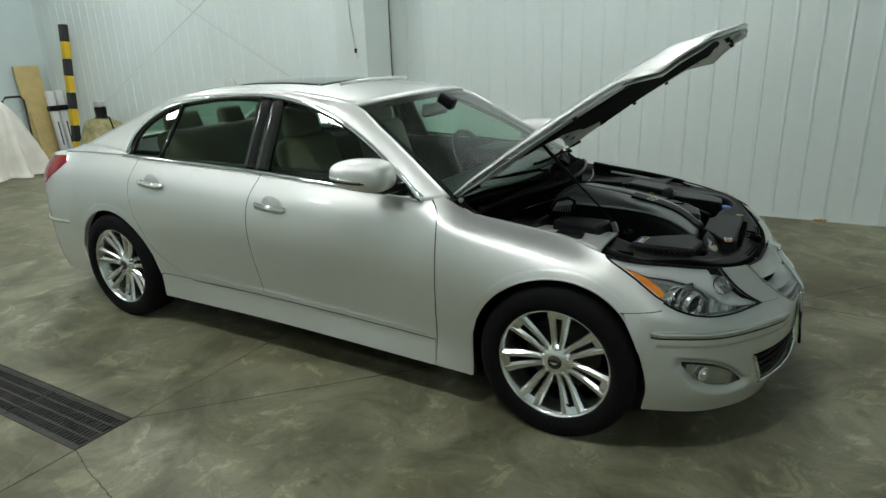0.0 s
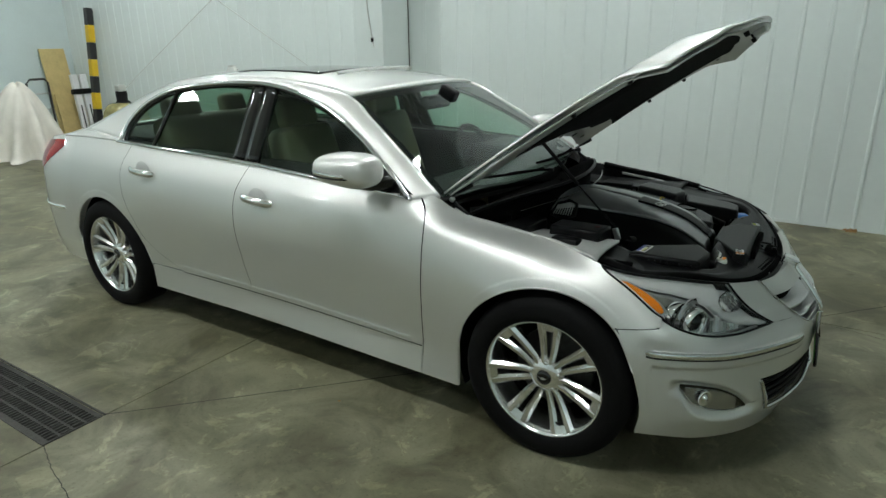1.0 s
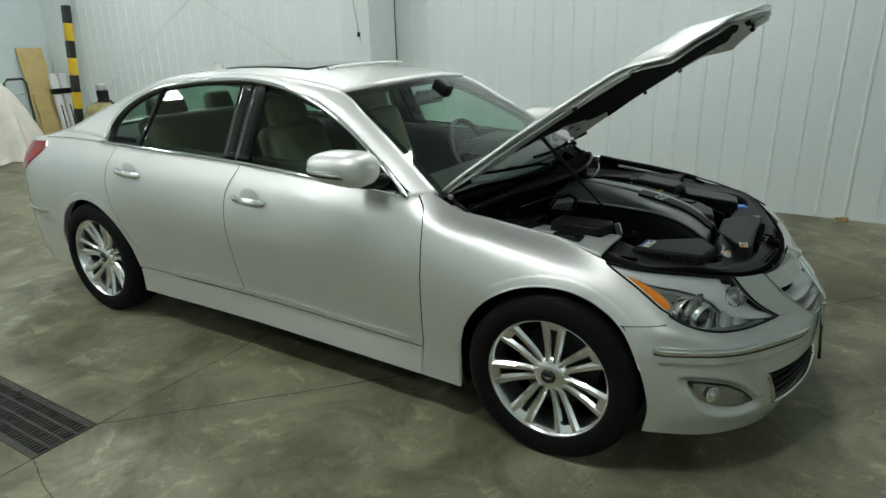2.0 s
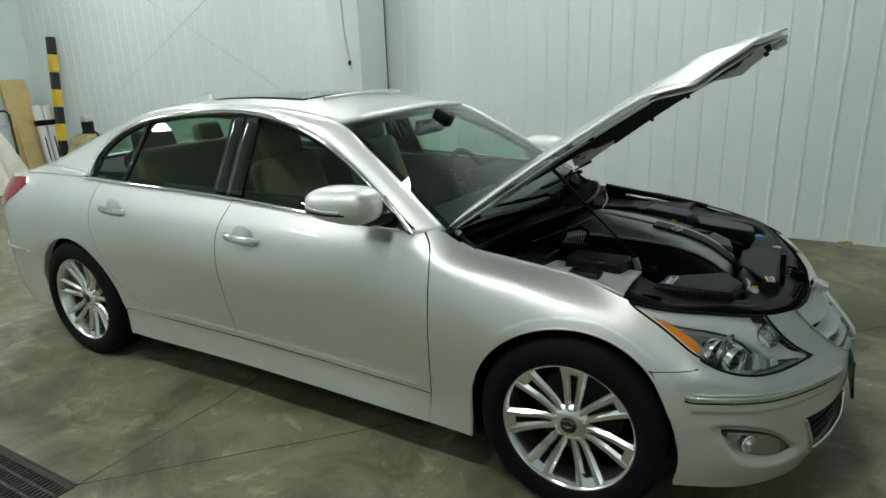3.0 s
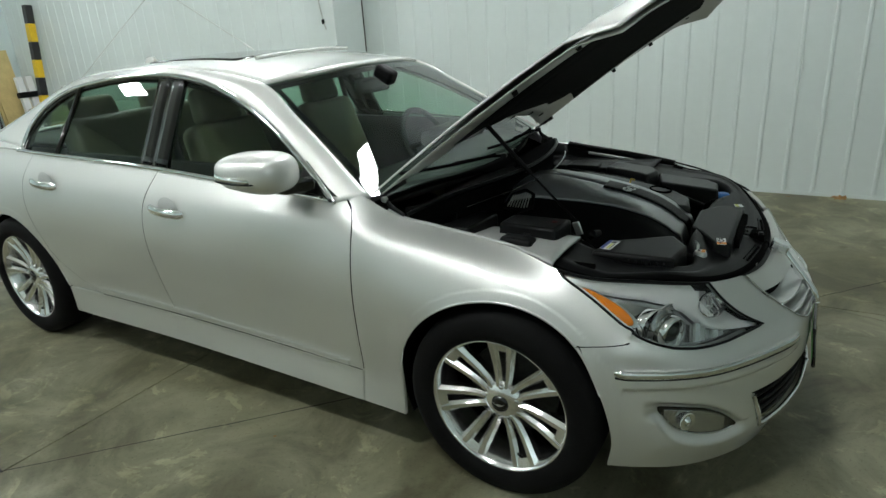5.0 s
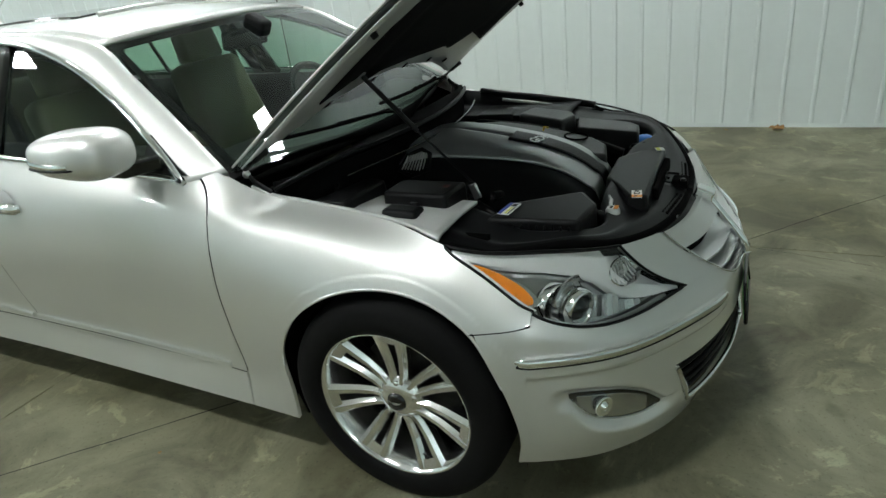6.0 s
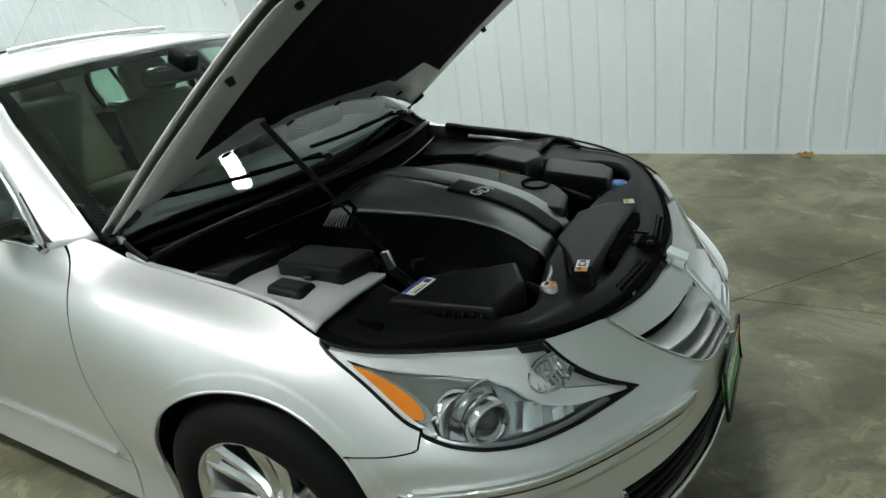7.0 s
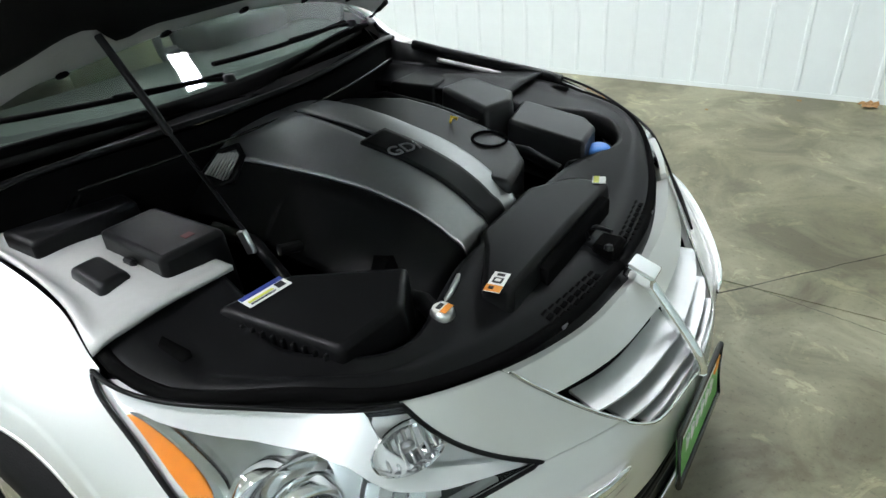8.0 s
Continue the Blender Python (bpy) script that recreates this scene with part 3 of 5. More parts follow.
for side in (1, -1):
    part("roof_rail", sheet(lambda a, b: rail_pt(a, b, side), 72, 7, 0.02, flip=side == 1), PAINT, car, "silver pillar and roof rail")
    part("window_trim", sweep([tuple(np.array(rail_pt(i / 60, 0.02, side)) + np.array((0, -0.006 * side, 0))) for i in range(61)], 0.0115, 8), CHROME, car, "chrome window surround")
    part("belt_trim", sweep([(p[0], p[1] - 0.004 * side, p[2] + 0.004) for p in along(5, -2.81, -0.675, 50, 0.0, side)], 0.0105, 8), CHROME, car, "chrome belt strip")
    # black inner frame of the side windows
    part("window_seal", sweep([tuple(np.array(dlo(i / 60)) * (1, side, 1) + np.array((0, 0.012 * side, -0.012))) for i in range(61)], 0.016, 6), GLOSS_BLACK, car)

    # black margin printed round the inside of the glass
    def margin(a, b):
        q = np.array(dlo(a * 0.985))
        to = np.array((-1.72 - q[0], 0, 1.12 - q[2]))
        to = to / np.linalg.norm(to)
        x, z = q[0] + to[0] * 0.042 * b, q[2] + to[2] * 0.042 * b
        return (x, (glass_y(z) + 0.017) * side, z)

    part("window_margin", sheet(margin, 60, 2, flip=side == 1), MATTE_BLACK, car)

    def side_glass(a, b, x0, x1):
        x = x0 + (x1 - x0) * a
        lo = S(x, 5)[2] - 0.02
        us = np.linspace(0, 1, 161)
        best = min(us, key=lambda u: abs(DLO(u)[0] - x) if u < 0.955 else 9)
        hi = max(DLO(best)[2] - 0.004, lo + 0.004)
        z = lo + (hi - lo) * b
        return (x, (glass_y(z) + 0.012 - 0.008 * math.sin(math.pi * b)) * side, z)

    for nm, x0, x1 in (("front_door", -1.63, -0.67), ("rear_door", -2.78, -1.78)):
        g = part("side_window", sheet(lambda a, b: side_glass(a, b, x0, x1), 24, 6, flip=side == -1), GLASS, PARTS[nm, side], "tinted side window")
        g.visible_shadow = False
    # glossy black centre pillar in two halves, and the bar of the rear quarter light
    for x0, x1 in ((-1.713, -1.622), (-1.80, -1.719)):
        def pillar(a, b):
            x = x0 + (x1 - x0) * a
            lo, hi = S(x, 5)[2] - 0.005, 1.397
            z = lo + (hi - lo) * b
            return (x - 0.03 * b, (glass_y(z) - 0.004) * side, z)
        part("centre_pillar", sheet(pillar, 3, 8, 0.025, flip=side == -1), GLOSS_BLACK, car, "glossy black centre pillar")
    part("window_bar", sweep([(-2.50, (glass_y(1.03) + 0.005) * side, 1.03), (-2.44, (glass_y(1.34) + 0.005) * side, 1.345)], 0.013, 6), GLOSS_BLACK, PARTS["rear_door", side])
    part("mirror_triangle", prism_bm([(-0.86, 0.0), (-0.65, 0.0), (-0.70, 0.03), (-0.83, 0.125)], -0.012, 0.0), GLOSS_BLACK, PARTS["front_door", side]).matrix_basis = Matrix.Translation((0, -0.835 * side, 0.985)) @ Matrix.Rotation(radians(90 - 30 * side if side == 1 else 120), 4, "X")

for side in (1, -1):
    def pillar_base(a, b):
        lo, hi = S(-2.78 - 0.68 * a, 5), np.array(rail_pt(1.0, a, 1))
        p = lo + (hi - lo) * b * 1.02
        return (p[0], p[1] * side, p[2])
    part("pillar_base", sheet(pillar_base, 14, 4, 0.01, flip=side == -1), PAINT, car)
part("roof", sheet(roof_pt, 30, 24, 0.02, flip=True), PAINT, car, "silver roof")


def windscreen_pt(a, b):
    w = 2 * b - 1
    k = RAIL(0.37 * a)
    c = 1 - abs(w) ** 2.0
    cx, cz = -0.42 + (-1.085 + 0.42) * a, 0.95 + (1.392 - 0.95) * a + 0.02 * math.sin(math.pi * a)
    return (k[0] + (cx - k[0]) * c, k[1] * -w * 0.985, k[2] - 0.006 + (cz - k[2]) * c)


ws = part("windscreen", sheet(windscreen_pt, 18, 26, flip=True), WSGLASS, car, "tinted windscreen")
ws.visible_shadow = False
part("windscreen_band", sheet(lambda a, b: np.array(windscreen_pt(0.93 + 0.068 * a, b)) + np.array((-0.006, 0, -0.008)), 3, 26, flip=True), MATTE_BLACK, ws, "black shade band")
for side in (0.012, 0.972):
    part("windscreen_edge", sheet(lambda a, b: np.array(windscreen_pt(a, side + 0.018 * b)) + np.array((-0.006, 0, -0.008)), 18, 2, flip=True), MATTE_BLACK, ws)


def rear_glass_pt(a, b):
    w = 2 * b - 1
    k = RAIL(0.8 + 0.2 * a)
    c = 1 - abs(w) ** 2.2
    cx, cz = -2.69 - 0.83 * a, 1.408 - 0.33 * a + 0.03 * math.sin(math.pi * a)
    return (k[0] + (cx - k[0]) * c, k[1] * -w, k[2] + (cz - k[2]) * c)


rg = part("rear_window", sheet(rear_glass_pt, 12, 16, flip=True), GLASS, car, "tinted rear window")
rg.visible_shadow = False


def boot_pt(a, b):
    s = -3.42 - 1.0 * a
    w = 2 * b - 1
    p = S(s, 5)
    return (p[0] - 0.10 * (1 - w * w) * (1 - a), p[1] * -w, p[2] + 0.03 * (1 - w * w) * (1 - a * 0.5))


part("boot_lid", sheet(boot_pt, 16, 14, 0.015, flip=True), PAINT, car, "silver boot lid")
part("sunroof", sheet(lambda a, b: np.array(roof_pt(0.34 + 0.4 * a, 0.18 + 0.64 * b)) + np.array((0, 0, 0.004)), 14, 14, 0.012, flip=True), GLOSS_BLACK, car, "black glass sunroof")
part("sunroof_deflector", sweep([tuple(np.array(roof_pt(0.27, 0.2 + 0.6 * i / 12)) + np.array((0.012, 0, 0.014))) for i in range(13)], 0.010, 8), PAINT, car, "raised sunroof lip")
part("antenna", box_bm((-2.715, 0, 1.43), (0.13, 0.045, 0.055), 0.018, 3, taper=0.5), PAINT, car, "small silver roof antenna")

# door handles, mirrors
for side in (1, -1):
    for nm, sc, vv in (("front_door", -1.525, 3.9), ("rear_door", -2.475, 4.12)):
        n = normal_at(sc, vv)
        p = S(sc, vv)
        rot = Matrix.Rotation(math.atan2(-n[2], -n[1]) * -1, 4, "X")
        cup = lathe([(0.0, 0.012), (0.025, 0.010), (0.044, 0.003), (0.052, -0.001), (0.056, -0.003)], 28)
        part("handle_recess", placed(cup, Matrix.Translation((p[0], (p[1] - 0.001) * side, p[2] + 0.002)) @ Matrix.Rotation(0.0 if side == 1 else math.pi, 4, "Z") @ Matrix.Diagonal((1.2, -1, 1, 1))), INNER_PAINT, PARTS[nm, side])
        pts = [(p[0] - 0.105 + 0.21 * i / 12, (p[1] - 0.006 - 0.026 * math.sin(math.pi * i / 12) ** 0.5) * side, p[2] + 0.006 - 0.012 * i / 12) for i in range(13)]
        part("door_handle", sweep(pts, [0.013] + [0.021] * 11 + [0.013], 12, squash=0.62), CHROME, PARTS[nm, side], "chrome door handle")
    bm = bmesh.new()
    bmesh.ops.create_uvsphere(bm, u_segments=32, v_segments=18, radius=1)
    for v in bm.verts:
        x, y, z = v.co
        r = (abs(x) ** 3.2 + abs(y) ** 2.6 + abs(z) ** 2.8) ** (-1 / 2.9)
        x, y, z = x * r, y * r, z * r
        v.co = Vector((-0.868 + 0.137 * x + (0.05 if side == -1 else 0.0), (-0.985 + 0.105 * y - 0.03 * x * -1 * 0.5) * side, 1.098 - (0.03 if side == -1 else 0.0) + 0.068 * z * (1 - 0.14 * (-x)) - 0.006 * x))
    if side == -1:
        bmesh.ops.reverse_faces(bm, faces=bm.faces[:])
    for f in bm.faces:
        f.smooth = True
    mir = part("door_mirror", bm, PAINT, car, "silver door mirror with an indicator strip")
    part("indicator_strip", sweep([(-0.985 + 0.19 * i / 10, (-1.093 + 0.018 * abs(i / 10 - 0.45) ** 2 * 4 + (0.012 if i in (0, 10) else 0)) * side, 1.094 - (0.03 if side == -1 else 0.0) - 0.001 * i) for i in range(11)], [0.011] + [0.011] * 8 + [0.008, 0.003], 8, squash=0.5), CHROME, mir, "bright indicator strip")
    part("indicator_groove", sweep([(-0.985 + 0.195 * i / 10, (-1.096 + 0.018 * abs(i / 10 - 0.45) ** 2 * 4 + (0.012 if i in (0, 10) else 0)) * side, 1.080 - (0.03 if side == -1 else 0.0) - 0.0005 * i) for i in range(11)], 0.0035, 6), BLACK, mir)
    part("mirror_foot", prism_bm([(-0.93, -0.93 * side), (-0.80, -0.93 * side), (-0.745, -0.83 * side), (-0.84, -0.83 * side)], 1.0, 1.045, 0.008), GLOSS_BLACK, mir)


# ---- wheels ----
def wheel(name):
    """One wheel with its outer face towards -y, axle at the origin."""
    rim = part(name, lathe([(0.20, 0.10), (0.215, 0.06), (0.218, -0.02), (0.232, -0.085), (0.244, -0.098), (0.2465, -0.103), (0.243, -0.106), (0.238, -0.101), (0.231, -0.088), (0.216, -0.03), (0.205, 0.05), (0.19, 0.10)], 72), ALLOY, car, "polished alloy wheel with seven twin spokes")
    tyre = lathe([(0.205, 0.105), (0.25, 0.118), (0.30, 0.118), (0.332, 0.105), (0.343, 0.08), (0.346, 0.03), (0.346, -0.03), (0.343, -0.08), (0.334, -0.102), (0.31, -0.116), (0.28, -0.12), (0.256, -0.115), (0.244, -0.105), (0.236, -0.09), (0.225, 0.0)], 72)
    part("tyre", tyre, RUBBER, rim, "black tyre")
    part("brake_disc", lathe([(0.03, 0.02), (0.16, 0.02), (0.165, 0.028), (0.165, 0.04), (0.03, 0.045)], 40), IRON, rim)
    # black disc added for the shade behind the spokes
    part("wheel_shade_disc", lathe([(0.0, 0.055), (0.215, 0.055)], 40), MATTE_BLACK, rim)
    part("hub", lathe([(0.0, -0.078), (0.032, -0.078), (0.05, -0.073), (0.072, -0.062), (0.078, -0.045), (0.07, 0.0), (0.0, 0.02)], 42), ALLOY, rim)
    cap = part("centre_cap", lathe([(0.0, -0.088), (0.02, -0.0875), (0.028, -0.084), (0.031, -0.077)], 32), GLOSS_BLACK, rim, "black centre cap")
    bm = bmesh.new()
    for sg in (1, -1):
        vs = [bm.verts.new(c) for c in ((0, -0.0892, -0.006), (0.022 * sg, -0.0882, 0.007), (0.012 * sg, -0.0886, -0.001))]
        bm.faces.new(vs if sg == 1 else vs[::-1])
        vs = [bm.verts.new(c) for c in ((0, -0.0892, -0.006), (0.012 * sg, -0.0886, -0.001), (0, -0.0892, 0.004))]
        bm.faces.new(vs if sg == 1 else vs[::-1])
    part("wing_mark", bm, SATIN, cap)
    prof = [(0.055, -0.069), (0.09, -0.066), (0.14, -0.072), (0.19, -0.084), (0.236, -0.096)]
    spoke = []
    for sgn in (1, -1):
        vs, fs = [], []
        for k, (r, y) in enumerate(prof):
            off = (0.0135 + 0.0215 * k / 4) * sgn
            w = 0.0122 + 0.0088 * k / 4
            for dx, dy in ((-w, 0.012), (-w * 0.4, 0.0), (w * 0.4, 0.0), (w, 0.012), (w, 0.04), (-w, 0.04)):
                vs.append((off + dx, y + dy, r))
        for k in range(len(prof) - 1):
            for q in range(6):
                a, b = k * 6 + q, k * 6 + (q + 1) % 6
                fs.append((b, a, a + 6, b + 6))
        fs.append(tuple(range(6)))
        fs.append(tuple(range(len(vs) - 1, len(vs) - 7, -1)))
        spoke.append((vs, fs))
    for i in range(7):
        m = Matrix.Rotation(2 * math.pi * i / 7 + 0.05, 4, "Y")
        vs, fs = [], []
        for a, b in spoke:
            o = len(vs)
            vs += [m @ Vector(c) for c in a]
            fs += [tuple(o + k for k in f) for f in b]
        # solid end where the twin bars meet the rim
        o = len(vs)
        vs += [m @ Vector(c) for c in ((-0.020, -0.083, 0.205), (0.020, -0.083, 0.205), (0.034, -0.0955, 0.236), (-0.034, -0.0955, 0.236), (-0.020, -0.05, 0.205), (0.020, -0.05, 0.205), (0.034, -0.05, 0.236), (-0.034, -0.05, 0.236))]
        fs += [(o + 0, o + 1, o + 2, o + 3), (o + 4, o + 5, o + 1, o + 0), (o + 7, o + 6, o + 5, o + 4), (o, o + 3, o + 7, o + 4), (o + 1, o + 5, o + 6, o + 2)]
        me = mesh_of(vs, fs, False)
        part("spoke", me, ALLOY, rim)
    for i in range(5):
        a = 2 * math.pi * i / 5 + 0.3
        part("lug_nut", placed(lathe([(0, -0.072), (0.008, -0.072), (0.0105, -0.066), (0.0105, -0.04)], 6), Matrix.Translation((0.057 * math.cos(a), 0, 0.057 * math.sin(a)))), CHROME, rim)
    part("valve", sweep([(0.08, -0.075, -0.195), (0.075, -0.088, -0.18)], 0.005, 6), RUBBER, rim)
    return rim


first = wheel("wheel")
first.matrix_basis = pose(0, -0.812, 0.338, 0, 0.0, 0)
SPOTS = [pose(-2.93, -0.81, 0.338, 0, 21, 0), pose(0, 0.812, 0.338, 0, 9, 180), pose(-2.93, 0.81, 0.338, 0, 33, 180)]
for m in SPOTS:
    copy_thing(first, m)

# wheel wells and underbody
for side in (1, -1):
    for c in (FR, RR):
        vs, fs = [], []
        n = 24
        for i in range(n + 1):
            a = math.pi * (-0.12 + 1.24 * i / n)
            for y in (-0.865, -0.55):
                vs.append((c + (AR + 0.016) * math.cos(a), y * side, AZ + (AR + 0.016) * math.sin(a)))
        o = len(vs)
        fs = [(2 * i, 2 * i + 1, 2 * i + 3, 2 * i + 2) for i in range(n)]
        vs.append((c, -0.55 * side, AZ))
        fs += [(o, 2 * i + 3, 2 * i + 1) for i in range(n)]
        part("wheel_liner", mesh_of(vs, fs), MATTE_BLACK, car)
part("underbody", box_bm((-1.47, 0, 0.27), (2.10, 1.72, 0.11), 0.02, 1), MATTE_BLACK, car)
part("underbody", box_bm((-1.6, 0, 0.30), (4.6, 1.08, 0.14), 0.02, 1), MATTE_BLACK, car)

# ---- front end ----
for side in (1, -1):
    # lamp unit: reflector, amber side marker, projector, indicator bowl, bezel and a clear lens
    top_v = straight((0.16, 4.995), (0.612, 4.995), (0.757, 4.01))
    tip = lambda v: 0.757 - 0.145 * max(v - 4.0, 0)

    def lamp_patch(lift, m=0.0, fl=0.0):
        return patch(lambda v: hl_out(max(v, 4.0)) + m, lambda v: tip(v) - m, lambda s: hl_low(s) + m, 4.995 - m, 40, 16, lift=lift, flange=fl)

    hl = panel("headlamp", [lamp_patch(-0.05)], REFLECTOR, car, side, "clear headlamp with an amber reflector and a projector lens")
    low = along(hl_low, 0.43, 0.757, 30, 0.001, side)
    inner = along(lambda s: min(4.0 + (0.757 - s) / 0.145, 4.995), 0.755, 0.613, 12, 0.001, side)
    upper = along(4.995, 0.61, 0.17, 24, 0.001, side)
    outer = [tuple(S(hl_out(v), v) * (1, side, 1)) for v in np.linspace(4.99, 4.22, 22)]
    part("lamp_seal", sweep(low + inner[1:] + upper[1:] + outer, 0.0042, 6, closed=True), BLACK, hl, "black rubber seal")
    lens = panel("lamp_lens", [lamp_patch(0.001, 0.002)], LENS, hl, side, "clear plastic lens")
    lens.visible_shadow = False
    bz_lo = straight((0.16, 4.9), (0.22, 4.84), (0.3, 4.79), (0.45, 4.77), (0.52, 4.71), (0.57, 4.58), (0.62, 4.33), (0.67, 4.16), (0.75, 4.0))
    bz_hi = straight((0.16, 4.96), (0.2, 4.975), (0.57, 4.975), (0.60, 4.70), (0.64, 4.46), (0.69, 4.30), (0.72, 4.2), (0.75, 4.05))
    panel("lamp_bezel", [patch(0.185, 0.745, bz_lo, bz_hi, 44, 5, lift=-0.012, flange=0.03)], BEZEL, hl, side, "bright silver bezel sweeping to the inner corner")
    panel("lamp_bezel", [patch(lambda v: hl_out(v) + 0.005, lambda v: hl_out(v) + 0.031, 4.25, 4.9, 3, 14, lift=-0.008, flange=0.02)], BEZEL, hl, side)
    leaf_w = lambda v: 0.066 * max(math.sin(math.pi * min(max((v - 4.30) / 0.48, 0.0), 1.0)), 0.0) ** 0.6
    panel("amber_reflector", [patch(lambda v: hl_out(v) + 0.030, lambda v: hl_out(v) + 0.031 + leaf_w(v), 4.32, 4.76, 6, 16, lift=-0.008, flange=0.02)], AMBER, hl, side, "amber side reflector")
    panel("marker_trim", [patch(lambda v: hl_out(v) + 0.033 + leaf_w(v), lambda v: hl_out(v) + 0.046 + leaf_w(v), 4.30, 4.78, 3, 14, lift=-0.012, flange=0.03)], CHROME, hl, side)
    p = S(0.535, 4.30) - normal_at(0.535, 4.30) * 0.04
    aim = Vector((0.90, -0.42 * side, -0.06)).normalized()
    m = Matrix.Translation((p[0], p[1] * side, p[2])) @ aim.to_track_quat("-Y", "Z").to_matrix().to_4x4()
    part("projector_ring", placed(lathe([(0.040, 0.05), (0.052, 0.045), (0.055, -0.014), (0.049, -0.024), (0.041, -0.019), (0.037, 0.0)], 36), m), CHROME, hl, "chrome projector ring")
    part("projector_lens", placed(lathe([(0.0, -0.026), (0.016, -0.024), (0.029, -0.014), (0.038, 0.0)], 28), m), GLOSS_BLACK, hl, "dark glass projector lens")
    part("projector_shroud", placed(lathe([(0.056, 0.012), (0.064, 0.03), (0.085, 0.02), (0.088, 0.012)], 40), m), REFLECTOR, hl)
    # wide smoked bowl outboard of the projector, and a fluted chrome wing inboard
    q = S(0.478, 4.44) - normal_at(0.478, 4.44) * 0.058
    m2 = Matrix.Translation((q[0], q[1] * side, q[2])) @ aim.to_track_quat("-Y", "Z").to_matrix().to_4x4()
    part("reflector_bowl", placed(lathe([(0.0, 0.02), (0.02, 0.014), (0.038, 0.0), (0.05, -0.018), (0.056, -0.034), (0.058, -0.032), (0.052, 0.0)], 36), m2), CHROME, hl, "chrome reflector bowl")
    part("reflector_bulb", placed(lathe([(0.0, -0.022), (0.007, -0.018), (0.009, 0.0), (0.012, 0.014)], 16), m2), SATIN, hl)
    for k in range(7):
        s0 = 0.595 + 0.015 * k
        lo, hi = hl_low(s0) + 0.14, bz_lo(s0) - 0.05
        if hi - lo > 0.05:
            panel("reflector_flute", [patch(s0, s0 + 0.012, lo, hi, 3, 5, lift=-0.022 - 0.004 * (k % 3), flange=0.012)], (CHROME, SATIN, REFLECTOR)[k % 3], hl, side)
    panel("lower_shade", [patch(0.46, 0.715, lambda s: hl_low(s) + 0.012, lambda s: hl_low(s) + 0.06, 26, 3, lift=-0.014, flange=0.02)], SATIN, hl, side, "grey lower rim")
    # indicator: an oval faceted chrome bowl in the upper inner corner
    q = S(0.632, 4.62) - normal_at(0.632, 4.62) * 0.030
    m3 = Matrix.Translation((q[0], q[1] * side, q[2])) @ Vector((0.72, -0.3 * side, 0.62)).normalized().to_track_quat("-Y", "Z").to_matrix().to_4x4() @ Matrix.Diagonal((1.35, 1, 0.8, 1))
    bowl = part("indicator_bowl", placed(lathe([(0.006, 0.012), (0.022, 0.004), (0.036, -0.008), (0.044, -0.020), (0.047, -0.024), (0.049, -0.020)], 20), m3), CHROME, hl, "faceted chrome indicator bowl")
    bowl.data.polygons.foreach_set("use_smooth", [False] * len(bowl.data.polygons))
    part("indicator_bulb", placed(lathe([(0.0, -0.016), (0.008, -0.012), (0.010, 0.0), (0.006, 0.012)], 14), m3), SATIN, bowl)
    for k in range(-3, 4):
        w = 0.034 * math.sqrt(max(1 - (k / 4.2) ** 2, 0))
        part("indicator_rib", placed(sweep([(0.010 * k, -0.013, -w), (0.010 * k, -0.004 + 0.0008 * k * k * -1, 0), (0.010 * k, -0.013, w)], 0.0022, 6), m3), SATIN, bowl)
    panel("indicator_surround", [patch(0.585, 0.748, lambda s: bz_hi(s) + 0.01, lambda s: min(4.965, 4.0 + (0.757 - s) / 0.145 - 0.008), 14, 5, lift=-0.034, flange=0)], BEZEL, hl, side)

    # fog lamp in its recess
    fog = panel("fog_lamp", [patch(0.507, 0.681, fog_bot, lambda s: fog_top(s) + 0.01, 26, 10, lift=0.003, flange=0.01)], GLOSS_BLACK, car, side, "small fog lamp in a glossy black surround")
    panel("fog_reflector", [patch(0.52, 0.648, lambda s: fog_bot(s) + 0.10, lambda s: fog_top(s) - 0.07, 16, 8, lift=0.006, flange=0.004)], REFLECTOR, fog, side, "bright fog lamp reflector")
    q = S(0.562, 1.74) + normal_at(0.562, 1.74) * 0.013
    m = Matrix.Translation((q[0], q[1] * side, q[2])) @ Vector((0.8, -0.58 * side, 0.0)).to_track_quat("-Y", "Z").to_matrix().to_4x4()
    part("fog_bulb", placed(lathe([(0.0, -0.012), (0.009, -0.010), (0.012, -0.002), (0.02, 0.0), (0.027, -0.006), (0.029, -0.004), (0.026, 0.004)], 24), m), CHROME, fog)
    panel("fog_cover", [patch(0.515, 0.655, lambda s: fog_bot(s) + 0.07, lambda s: fog_top(s) - 0.05, 14, 8, lift=0.014, flange=0)], LENS, fog, side, "clear fog lamp glass").visible_shadow = False
    part("fog_trim", sweep(along(lambda s: fog_bot(s) + 0.03, 0.512, 0.67, 18, 0.005, side), 0.0035, 6), CHROME, fog, "thin chrome trim")
    # lower intake
    panel("lower_intake", [patch(0.70, 1.05, 0.7, 2.3, 14, 6, lift=-0.035, flange=0)], MATTE_BLACK, car, side)
    for k in range(4):
        part("intake_bar", sweep(along(1.05 + 0.28 * k, 0.715 - 0.005 * k, 1.05, 16, -0.02, side), 0.008, 6), BLACK, car)
    part("intake_trim", sweep(along(straight((0.70, 2.1), (0.72, 1.5), (0.735, 0.95), (1.05, 0.86)), 0.70, 1.05, 30, 0.004, side), 0.0085, 6), CHROME, car, "chrome lip of the lower intake")

    # grille half
    gl = lambda v: 0.872 - 0.125 * (v - 4)
    gbot = straight((0.87, 3.98), (0.92, 3.5), (1.05, 3.12))
